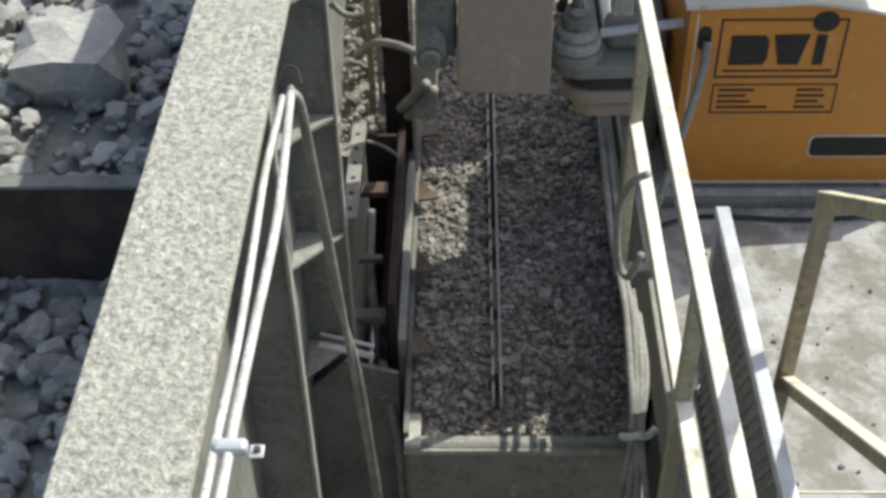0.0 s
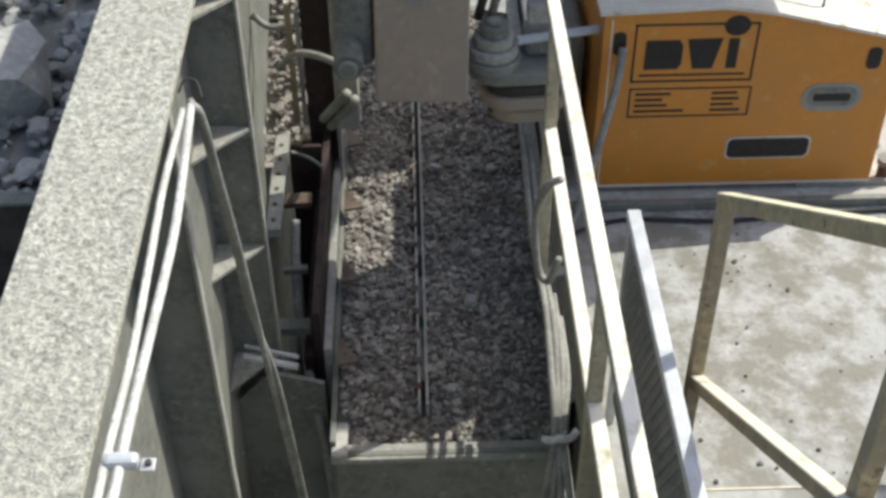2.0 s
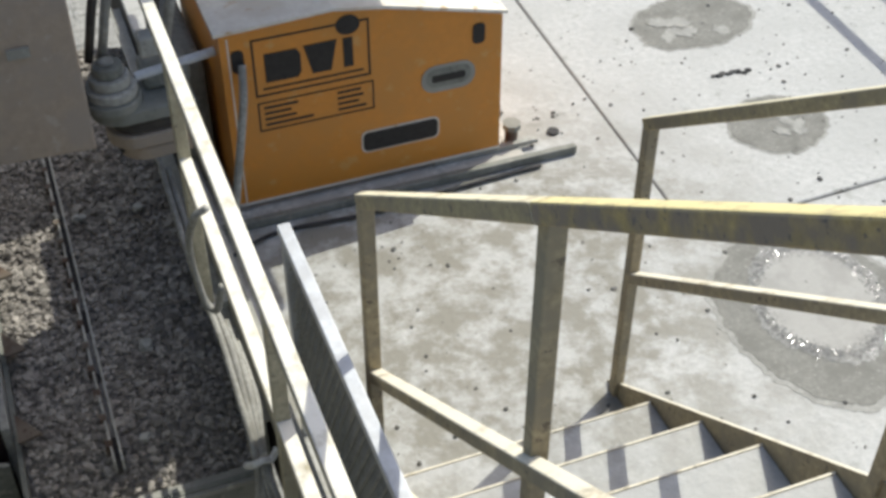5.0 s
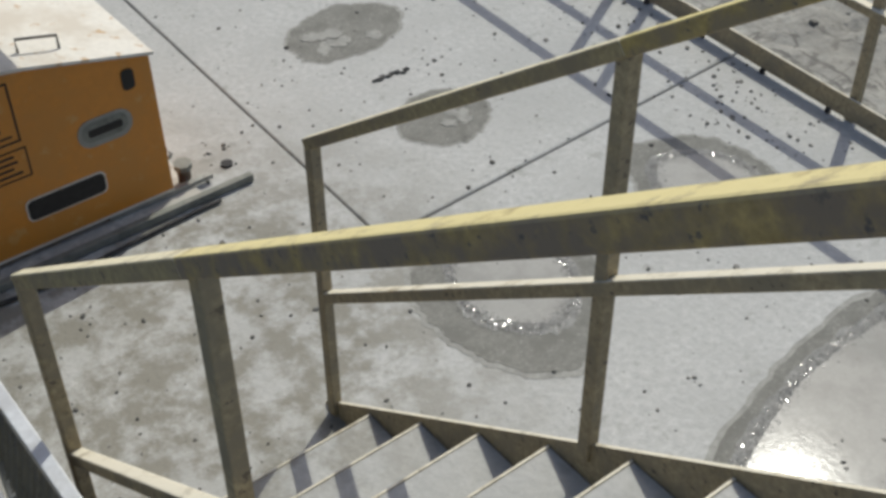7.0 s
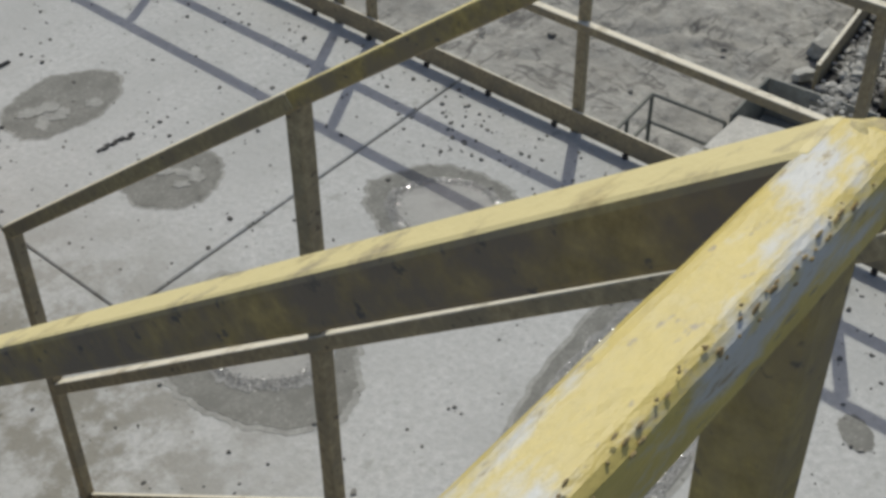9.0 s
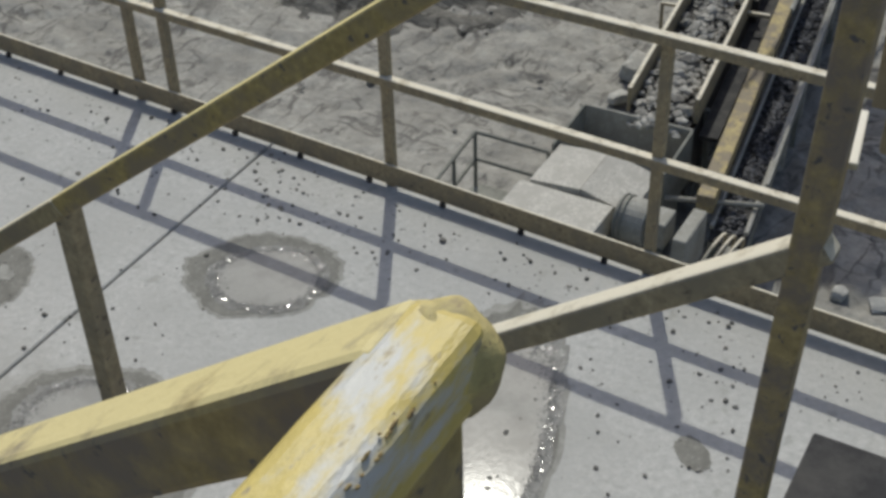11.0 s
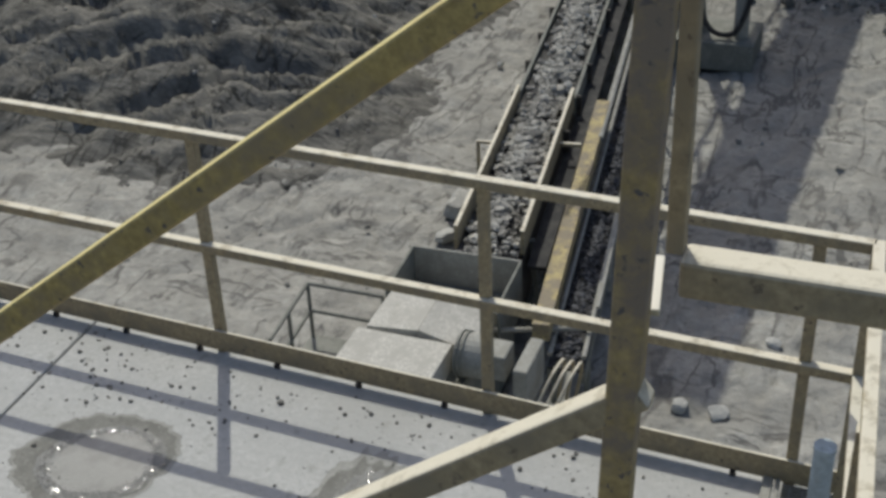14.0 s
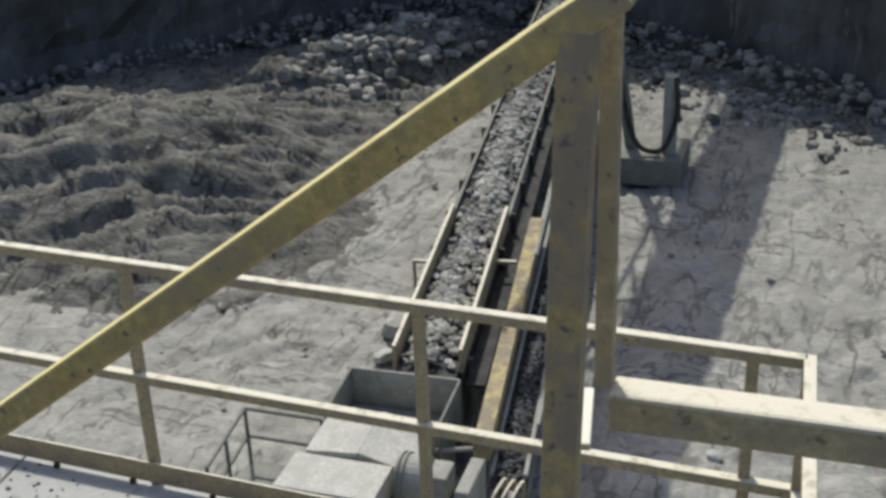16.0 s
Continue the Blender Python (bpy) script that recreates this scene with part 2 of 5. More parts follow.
def box(bm, low, high, bevel=0.0, m=None):
    """An upright box between two corners."""
    low, high = Vector(low), Vector(high)
    size, mid = high - low, (high + low) / 2
    made = bmesh.ops.create_cube(bm, size=1.0, matrix=(m or Matrix()) @ Matrix.Translation(mid) @ Matrix.Diagonal((*size, 1)))
    if bevel:
        edges = {e for v in made["verts"] for e in v.link_edges}
        bmesh.ops.bevel(bm, geom=list(edges), offset=bevel, segments=2, profile=0.5, affect="EDGES")
    return bm


def bar(bm, a, b, w, h, bevel=0.0, up=(0, 0, 1)):
    """A straight bar from a to b, w wide and h high across its length."""
    a, b = Vector(a), Vector(b)
    y = (b - a).normalized()
    x = y.cross(Vector(up))
    x = x.normalized() if x.length > 1e-4 else Vector((1, 0, 0))
    z = x.cross(y)
    m = Matrix((x, y, z)).transposed().to_4x4()
    m.translation = (a + b) / 2
    length = (b - a).length
    return box(bm, (-w / 2, -length / 2, -h / 2), (w / 2, length / 2, h / 2), bevel, m)


def tube(bm, points, r, sides=8):
    """A round pipe or cable along points."""
    points = [Vector(p) for p in points]
    rings = []
    side = Vector((0.31, 0.23, 0.92))
    for i, p in enumerate(points):
        along = (points[min(i + 1, len(points) - 1)] - points[max(i - 1, 0)]).normalized()
        side = (side - along * side.dot(along)).normalized()
        other = along.cross(side)
        rings.append([bm.verts.new(p + r * (math.cos(k * math.tau / sides) * side + math.sin(k * math.tau / sides) * other)) for k in range(sides)])
    for one, two in zip(rings, rings[1:]):
        for k in range(sides):
            bm.faces.new((one[k], one[(k + 1) % sides], two[(k + 1) % sides], two[k]))
    bm.faces.new(rings[0][::-1])
    bm.faces.new(rings[-1])
    return bm


def curve_points(points, steps=8):
    """A smooth line through points."""
    pts = [Vector(p) for p in points]
    pts = [2 * pts[0] - pts[1], *pts, 2 * pts[-1] - pts[-2]]
    out = []
    for i in range(1, len(pts) - 2):
        a, b, c, d = pts[i - 1:i + 3]
        for k in range(steps):
            s = k / steps
            out.append(0.5 * (2 * b + (c - a) * s + (2 * a - 5 * b + 4 * c - d) * s * s + (3 * b - a - 3 * c + d) * s ** 3))
    return out + [pts[-2]]


def cylinder(bm, a, b, r, sides=20, r2=None):
    a, b = Vector(a), Vector(b)
    turn = (b - a).to_track_quat("Z", "Y").to_matrix().to_4x4()
    bmesh.ops.create_cone(bm, cap_ends=True, segments=sides, radius1=r, radius2=r if r2 is None else r2, depth=(b - a).length,
                          matrix=Matrix.Translation((a + b) / 2) @ turn)
    return bm


def prism(bm, outline, along):
    """A closed outline pushed along a vector."""
    along = Vector(along)
    low = [bm.verts.new(p) for p in outline]
    high = [bm.verts.new(Vector(p) + along) for p in outline]
    bm.faces.new(low[::-1])
    bm.faces.new(high)
    for k in range(len(low)):
        n = (k + 1) % len(low)
        bm.faces.new((low[k], low[n], high[n], high[k]))
    bmesh.ops.recalc_face_normals(bm, faces=bm.faces)
    return bm


ICO = bmesh.new()
bmesh.ops.create_icosphere(ICO, subdivisions=1, radius=1.0)
ICO.verts.ensure_lookup_table()
STONE_V = np.array([v.co for v in ICO.verts])
STONE_F = np.array([[v.index for v in f.verts] for f in ICO.faces])
bmesh.ops.subdivide_edges(ICO, edges=ICO.edges, cuts=1, use_grid_fill=True)
for v in ICO.verts:
    v.co.normalize()
bmesh.ops.triangulate(ICO, faces=ICO.faces)
ICO.verts.ensure_lookup_table(), ICO.verts.index_update()
BOULDER_V = np.array([v.co for v in ICO.verts])
BOULDER_F = np.array([[v.index for v in f.verts] for f in ICO.faces])
ICO.free()


def stones_mesh(name, places, sizes, mat, rng, big=False, flat=0.75):
    """Many angular stones joined into one mesh."""
    base_v, base_f = (BOULDER_V, BOULDER_F) if big else (STONE_V, STONE_F)
    n, k = len(places), len(base_v)
    stretch = rng.uniform(0.65, 1.3, (n, 1, 3)) * np.array([1, 1, flat])
    jag = rng.uniform(0.72, 1.22, (n, k, 1))
    v = base_v[None] * jag
    v = np.clip(v, -rng.uniform(0.55, 0.95, (n, 1, 3)), rng.uniform(0.55, 0.95, (n, 1, 3))) * stretch
    a, b = rng.uniform(0, math.tau, n), rng.uniform(-0.6, 0.6, n)
    ca, sa, cb, sb = np.cos(a), np.sin(a), np.cos(b), np.sin(b)
    turn = np.zeros((n, 3, 3))
    turn[:, 0, 0], turn[:, 0, 1], turn[:, 0, 2] = ca, -sa * cb, sa * sb
    turn[:, 1, 0], turn[:, 1, 1], turn[:, 1, 2] = sa, ca * cb, -ca * sb
    turn[:, 2, 1], turn[:, 2, 2] = sb, cb
    v = np.einsum("nij,nkj->nki", turn, v) * np.asarray(sizes)[:, None, None] + np.asarray(places)[:, None]
    f = (base_f[None] + (np.arange(n) * k)[:, None, None]).reshape(-1, 3)
    me = bpy.data.meshes.new(name)
    me.from_pydata(v.reshape(-1, 3).tolist(), [], f.tolist())
    me.materials.append(mat)
    return me


def stuff(name, places, sizes, mat, label, category, seed, big=False, flat=0.75):
    return tagged(new(name, stones_mesh(name, places, sizes, mat, np.random.default_rng(seed), big, flat)), label, category, kind="stuff")


def sheet(bm, xs, ys, height):
    """A grid of ground over xs and ys."""
    rows = [[bm.verts.new((x, y, height(x, y))) for x in xs] for y in ys]
    for r0, r1 in zip(rows, rows[1:]):
        for i in range(len(xs) - 1):
            bm.faces.new((r0[i], r0[i + 1], r1[i + 1], r1[i]))
    return bm


# ---- the yard, the quarry face and the far ground ----
YARD = -6.0


def hump(x, y, cx, cy, rx, ry, turn=0.0):
    c, s = math.cos(radians(turn)), math.sin(radians(turn))
    dx, dy = x - cx, y - cy
    u, v = (c * dx + s * dy) / rx, (-s * dx + c * dy) / ry
    d = u * u + v * v
    return max(0.0, 1 - d) ** 1.2


def yard_height(x, y):
    n = noise.noise(Vector((x * 0.35, y * 0.35, 0))) * 0.10 + noise.noise(Vector((x * 1.3, y * 1.3, 4))) * 0.06
    lumps = (0.35 - abs(noise.noise(Vector((x * 1.9, y * 2.8, 9))))) * 0.13 + noise.noise(Vector((x * 6.5, y * 6.5, 2))) * 0.022
    wx, wy = x + 0.5 * noise.noise(Vector((x * 0.8, y * 0.8, 21))), y + 0.5 * noise.noise(Vector((x * 0.8, y * 0.8, 33)))
    crack = max(0.0, 1 - abs(noise.noise(Vector((wx * 0.55, wy * 1.1, 12)))) / 0.07) + 0.7 * max(0.0, 1 - abs(noise.noise(Vector((wx * 1.6, wy * 1.1, 15)))) / 0.08)
    lumps -= 0.11 * crack
    worn = 0.4 + 0.6 * min(1.0, max(0.0, 0.5 + 1.6 * noise.noise(Vector((x * 0.16, y * 0.16, 7)))))
    return YARD - 0.03 + n + lumps * worn


def pile_height(x, y):
    h = 0.9 * hump(x, y, 23.5, 13.2, 7.0, 4.2, -38) + 0.75 * hump(x, y, 20.3, 11.6, 4.2, 4.0, 10) + 1.0 * hump(x, y, 29.6, 10.8, 4.8, 2.0, -32) + 0.65 * hump(x, y, 20.8, 16.5, 4.6, 4.6) + 0.3 * hump(x, y, 24.5, 17.0, 4.5, 3.2, -40) + 0.35 * hump(x, y, 28.4, 15.0, 4.8, 2.6, -45)
    if h <= 0.02:
        return YARD - 0.6
    wx, wy = x + 0.6 * noise.noise(Vector((x * 0.6, y * 0.6, 41))), y + 0.6 * noise.noise(Vector((x * 0.6, y * 0.6, 43)))
    u, v = 0.85 * wx + 0.53 * wy, -0.53 * wx + 0.85 * wy
    ridged = (0.5 - abs(noise.noise(Vector((u * 1.5, v * 0.32, 2))))) * 0.75 + (0.4 - abs(noise.noise(Vector((u * 3.6, v * 0.9, 5))))) * 0.42 + noise.noise(Vector((x * 4.5, y * 4.5, 1))) * 0.05 + noise.noise(Vector((x * 9, y * 9, 3))) * 0.03
    return YARD - 0.1 + h + (ridged - 0.35) * min(1.0, h * 2.2)


def span(a, b, step):
    n = max(1, round((b - a) / step))
    return [a + (b - a) * k / n for k in range(n + 1)]


bm = bmesh.new()
xs = [-3000, -900, -300, -90, -40] + span(-20, 5, 5) + span(6, 9, 0.3) + span(9.09, 31, 0.09) + span(31.3, 38, 0.3) + [42, 48, 60, 90, 300, 900, 3000]
ys = [-3000, -900, -300, -90, -40] + span(-25, -7, 3) + span(-6, 11, 0.09) + span(11.3, 22, 0.25) + [25, 30, 40, 60, 90, 300, 900, 3000]
sheet(bm, xs, ys, lambda x, y: yard_height(x, y) if 5 < x < 45 and -25 < y < 30 else YARD)
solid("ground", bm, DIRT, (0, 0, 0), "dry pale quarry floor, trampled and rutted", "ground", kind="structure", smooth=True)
bm = bmesh.new()
sheet(bm, span(13, 35.5, 0.1), span(5.5, 23.5, 0.1), pile_height)
bmesh.ops.delete(bm, geom=[f for f in bm.faces if all(v.co.z < YARD - 0.5 for v in f.verts)], context="FACES")
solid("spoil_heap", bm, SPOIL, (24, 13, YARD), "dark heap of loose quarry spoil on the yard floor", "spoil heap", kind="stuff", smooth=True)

FACE_LINE = [(2, 52), (14, 27.5), (24.5, 19.4), (30.2, 15.0), (34.4, 11.0), (34.4, 6.8), (31.4, 3.0), (27.8, -1.5), (24.5, -8), (18, -22), (0, -40)]


def quarry_face():
    bm = bmesh.new()
    line = [Vector((*p, 0)) for p in FACE_LINE]
    pts = []
    for a, b in zip(line, line[1:]):
        n = max(2, int((b - a).length / 0.5))
        pts += [a + (b - a) * k / n for k in range(n)]
    heights = span(-6.4, 1.6, 0.45)
    rows = []
    for h in heights:
        row = []
        for i, p in enumerate(pts):
            back = (pts[min(i + 1, len(pts) - 1)] - pts[max(i - 1, 0)]).normalized().cross(Vector((0, 0, -1)))
            out = noise.noise(Vector((i * 0.2, h * 0.5, 3))) * 0.5 + noise.noise(Vector((i * 0.7, h * 1.7, 8))) * 0.25
            row.append(bm.verts.new(p + back * (-(h + 6) * 0.12 + out) * -1 + Vector((0, 0, h))))
        rows.append(row)
    for r0, r1 in zip(rows, rows[1:]):
        for i in range(len(pts) - 1):
            bm.faces.new((r0[i], r0[i + 1], r1[i + 1], r1[i]))
    top = rows[-1]
    far = [bm.verts.new((v.co.x * 6 + 40, v.co.y * 6, 2.5)) for v in top]
    for i in range(len(top) - 1):
        bm.faces.new((top[i], top[i + 1], far[i + 1], far[i]))
    bmesh.ops.recalc_face_normals(bm, faces=bm.faces)
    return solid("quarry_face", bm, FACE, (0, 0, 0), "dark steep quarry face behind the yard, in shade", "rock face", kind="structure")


quarry_face()


def rubble():
    rng = np.random.default_rng(5)
    places, sizes = [], []
    line = [Vector((*p, 0)) for p in FACE_LINE]
    for a, b in zip(line[2:8], line[3:9]):
        for _ in range(420):
            p = a + (b - a) * rng.uniform()
            back = (b - a).normalized().cross(Vector((0, 0, 1)))
            off = abs(rng.normal()) * 1.1
            p = p + back * off
            s = rng.uniform(0.03, 0.07) + 0.14 * rng.uniform() ** 4
            places.append((p.x, p.y, YARD + s * 0.2 + max(0, 0.9 - off) * 0.7))
            sizes.append(s)
    for _ in range(420):
        x, y = rng.uniform(15, 33), rng.uniform(7.0, 20)
        h = pile_height(x, y)
        if h > YARD:
            places.append((x, y, h))
            sizes.append(abs(rng.normal()) * 0.03 + 0.015)
    stuff("rubble", places, sizes, RUBBLE, "loose rubble at the foot of the quarry face", "rubble", 6, big=True)
    places, sizes = [], []
    for _ in range(420):
        x, y = rng.uniform(26, 33), rng.normal(10.2, 0.9)
        h = pile_height(x, y)
        if h > YARD + 0.3:
            places.append((x, y, h + 0.05))
            sizes.append(rng.uniform(0.06, 0.15) + 0.16 * rng.uniform() ** 3)
    for _ in range(170):
        places.append((rng.uniform(7, 30), rng.uniform(-6, 12), YARD + 0.02))
        sizes.append(abs(rng.normal()) * 0.03 + 0.015)
    stuff("rubble", places, sizes, RIDING, "pale broken rock strewn over a ridge and the yard", "rubble", 7, big=True)


rubble()


def loose_rock(x, y, s, seed, label):
    ob = new("rock", stones_mesh("rock", [(0, 0, 0)], [s], ROCK, np.random.default_rng(seed), big=True, flat=0.6))
    ob.location = (x, y, YARD + s * 0.3)
    tagged(ob, label, "rock", "loose rocks in the yard")


for k, (x, y, s) in enumerate(((13.40, 1.98, 0.125), (13.40, 1.52, 0.115), (17.2, 6.13, 0.3), (16.3, 6.03, 0.24), (13.6, 2.75, 0.22), (15.0, 1.1, 0.12))):
    loose_rock(x, y, s, 40 + k, "pale angular rock lying on the yard floor")


# ---- the concrete deck ----
def deck_edge(y):
    """x of the outer edge rail at y."""
    return 5.395 + 0.046 * y


bm = bmesh.new()
box(bm, (1.42, 0.36, -0.5), (5.42, 12, -0.03))
prism(bm, [(5.42, 0.36, -0.5), (5.42, 12, -0.5), (6.02, 12, -0.5), (5.48, 0.36, -0.5)], (0, 0, 0.47))
deck = solid("deck", bm, JOINT, (1.42, 0.36, -0.5), "raised concrete deck slab beside the crusher", "deck", kind="structure")


def slab(outline, mat):
    bm = bmesh.new()
    prism(bm, [(x, y, -0.03) for x, y in outline], (0, 0, 0.03))
    bmesh.ops.bevel(bm, geom=[e for e in bm.edges if all(v.co.z > -0.01 for v in e.verts)], offset=0.006, segments=1, profile=0.5, affect="EDGES")
    part("slab", bm, mat, deck)


slab([(1.42, 0.36), (5.46, 0.36), (5.60, 3.648), (3.302, 3.576), (3.39, 6.2), (3.40, 8.0), (1.42, 8.0)], CONCRETE)
slab([(3.310, 3.588), (5.60, 3.660), (5.95, 12), (3.412, 12), (3.402, 6.2)], CONCRETE)
slab([(1.42, 8.012), (3.40, 8.012), (3.40, 12), (1.42, 12)], CONCRETE)


def blob(seed, cx, cy, rx, ry, turn, rough=0.07, n=150, jag=0.05):
    """A ragged oval outline."""
    c, s = math.cos(radians(turn)), math.sin(radians(turn))
    out = []
    for k in range(n):
        a = k * math.tau / n
        p = Vector((math.cos(a), math.sin(a), seed * 3.7))
        r = 1 + rough * 2.2 * noise.noise(p * 1.3) + rough * noise.noise(p * 3.1) + jag * noise.noise(p * 9.0) + jag * 0.6 * noise.noise(p * 23.0)
        u, v = rx * r * math.cos(a), ry * r * math.sin(a)
        out.append((cx + c * u - s * v, cy + s * u + c * v))
    return out


def film(name, outline, z, mat, parent=None, label=""):
    bm = bmesh.new()
    prism(bm, [(x, y, z - 0.0012) for x, y in outline], (0, 0, 0.0012))
    return part(name, bm, mat, parent, label)


def puddle(seed, cx, cy, rx, ry, turn, water, label):
    """A wet stain with standing water inside; water: offset x, y and scale of the water, or None when it has dried up."""
    ob = thing("puddle" if water else "wet_patch", (cx, cy, 0), label, "puddle", "puddles on the deck")
    film("damp_edge", blob(seed, cx, cy, rx * 1.03, ry * 1.03, turn), 0.0015, DAMP, ob)
    film("wet_rim", blob(seed, cx, cy, rx * 0.965, ry * 0.965, turn), 0.003, WET, ob)
    if water:
        dx, dy, k = water
        film("silt_rim", blob(seed + 20, cx + dx, cy + dy, rx * k * 1.22, ry * k * 1.22, turn, 0.05, jag=0.06), 0.0045, GLINT, ob, "glinting wet silt crust")
        film("water", blob(seed + 20, cx + dx, cy + dy, rx * k, ry * k, turn, 0.05, jag=0.02), 0.006, SILT, ob, "shallow silty water")
    elif rx > 0.2:
        rng = np.random.default_rng(seed + 400)
        for n in range(7):
            a, far = rng.uniform(0, math.tau), rng.uniform(0.1, 0.62)
            film("dried_spot", blob(seed + 40 + n, cx + far * rx * math.cos(a), cy + far * ry * math.sin(a), rx * rng.uniform(0.10, 0.24), ry * rng.uniform(0.08, 0.2), rng.uniform(0, 180), 0.25, 60, 0.25), 0.0042 + 0.0004 * n, DAMP, ob)


puddle(1, 4.12, 5.06, 0.35, 0.24, 12, None, "dark drying wet patch on the pale deck")
puddle(2, 4.06, 4.14, 0.25, 0.215, 18, None, "round drying wet patch on the pale deck")
puddle(3, 3.53, 3.03, 0.47, 0.37, 72, (0.04, 0.03, 0.60), "silty puddle with a dark wet rim on the deck")
puddle(4, 4.08, 1.74, 0.98, 0.32, 10, (-0.02, -0.03, 0.76), "long shallow puddle glinting in the sun")
puddle(5, 4.67, 3.06, 0.34, 0.29, -69, (-0.01, -0.05, 0.66), "oval silty puddle with a dark wet rim")
puddle(6, 4.56, 1.01, 0.09, 0.06, 45, None, "small damp stain on the deck")



def sparkle_grit(seed, cx, cy, rx, ry, turn, water):
    """Flat wet crumbs added along a puddle's waterline to catch the sun as sparkle."""
    rng = np.random.default_rng(seed)
    c, d = math.cos(radians(turn)), math.sin(radians(turn))
    n = int(2600 * (rx + ry))
    a, f = rng.uniform(0, math.tau, n), water[2] * rng.normal(1.06, 0.07, n)
    places = [(cx + water[0] + k * (rx * math.cos(t) * c - ry * math.sin(t) * d), cy + water[1] + k * (rx * math.cos(t) * d + ry * math.sin(t) * c), 0.0062) for t, k in zip(a, f)]
    stuff("sparkle_grit", places, rng.uniform(0.002, 0.006, n), WET_GRIT, "flat wet crumbs added to sparkle along the puddle's edge", "grit", seed + 1, flat=0.22)


sparkle_grit(501, 3.53, 3.03, 0.47, 0.37, 72, (0.04, 0.03, 0.60))
sparkle_grit(503, 4.08, 1.74, 0.98, 0.32, 10, (-0.02, -0.03, 0.76))
sparkle_grit(505, 4.67, 3.06, 0.34, 0.29, -69, (-0.01, -0.05, 0.66))


def grit():
    rng = np.random.default_rng(9)
    places, sizes = [], []
    for _ in range(2300):
        x, y = rng.uniform(1.6, 5.35), rng.uniform(0.5, 8.5)
        if rng.uniform() < 0.22:
            x = deck_edge(y) - abs(rng.normal()) * 0.35 - 0.08
        s = 0.0022 + abs(rng.normal()) * 0.004 + (rng.uniform(0.003, 0.009) if rng.uniform() < 0.10 else 0)
        places.append((x, y, s * 0.3))
        sizes.append(s)
    for cx, cy, n in ((5.12, 3.25, 26), (5.3, 3.55, 20), (4.9, 1.2, 12), (3.0, 4.5, 10), (4.4, 4.4, 12)):
        for _ in range(n):
            s = rng.uniform(0.005, 0.014)
            places.append((cx + rng.normal() * 0.16, cy + rng.normal() * 0.2, s * 0.3))
            sizes.append(s)
    stuff("grit", places, sizes, material("dark_grit", (0.17, 0.165, 0.15), rough=0.95, grain=60, island=0.5), "dark grit and crumbs scattered on the deck", "grit", 10)


grit()
bm = bmesh.new()
for k, dy in enumerate((0.0, -0.006, 0.008, 0.0, 0.012, 0.004, -0.006, 0.006)):
    x = 3.97 + 0.026 * k
    box(bm, (x, 4.572 - 0.003 * k + dy, 0.0), (x + 0.03, 4.590 - 0.003 * k + dy + 0.004 * (k % 3), 0.008 + 0.003 * (k % 2)), 0.003)
solid("scrap_strip", bm, RUBBER, (4.08, 4.57, 0), "crumbled black strip lying on the deck", "scrap", "rubber scraps")
bm = bar(bmesh.new(), (4.015, 5.598, 0.008), (4.21, 5.606, 0.008), 0.022, 0.014, 0.004)
solid("scrap_strip", bm, RUBBER, (4.1, 5.6, 0), "narrow black rubber strip lying on the deck", "scrap", "rubber scraps")

# ---- the rail along the deck's outer edge ----
def deck_rail():
    ob = thing("deck_railing", (5.5, 2.5, 0), "cream-painted steel railing with toe board along the deck edge", "railing")
    y0, y1 = 0.09, 9.0

    def at(y, z, dx=0.0):
        return (deck_edge(y) + dx, y, z)
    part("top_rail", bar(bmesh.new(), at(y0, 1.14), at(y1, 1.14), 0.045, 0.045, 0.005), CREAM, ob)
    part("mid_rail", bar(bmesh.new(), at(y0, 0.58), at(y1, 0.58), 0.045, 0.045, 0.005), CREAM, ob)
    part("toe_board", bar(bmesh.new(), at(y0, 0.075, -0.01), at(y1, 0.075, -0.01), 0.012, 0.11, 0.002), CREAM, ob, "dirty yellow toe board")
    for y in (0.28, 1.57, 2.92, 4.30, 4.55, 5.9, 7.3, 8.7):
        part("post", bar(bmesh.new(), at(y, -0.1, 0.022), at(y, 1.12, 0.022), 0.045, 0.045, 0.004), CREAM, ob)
    for y in span(0.5, 8.5, 0.42):
        part("clip", box(bmesh.new(), (deck_edge(y) - 0.032, y - 0.012, 0.0), (deck_edge(y) - 0.012, y + 0.012, 0.025)), DARK, ob)
    end = thing("end_railing", (5.0, 0.09, 0), "short return of the cream railing at the deck corner", "railing")
    part("top_rail", bar(bmesh.new(), (deck_edge(y0) + 0.02, 0.085, 1.14), (3.9, 0.02, 1.14), 0.045, 0.045, 0.005), CREAM, end)
    part("mid_rail", bar(bmesh.new(), (deck_edge(y0) + 0.02, 0.085, 0.58), (3.9, 0.02, 0.58), 0.045, 0.045, 0.005), CREAM, end)
    part("post", bar(bmesh.new(), (5.40, 0.085, -0.1), (5.40, 0.085, 1.12), 0.045, 0.045, 0.004), CREAM, end)
    part("post", bar(bmesh.new(), (4.4, 0.05, -0.1), (4.4, 0.05, 1.12), 0.045, 0.045, 0.004), CREAM, end)


deck_rail()


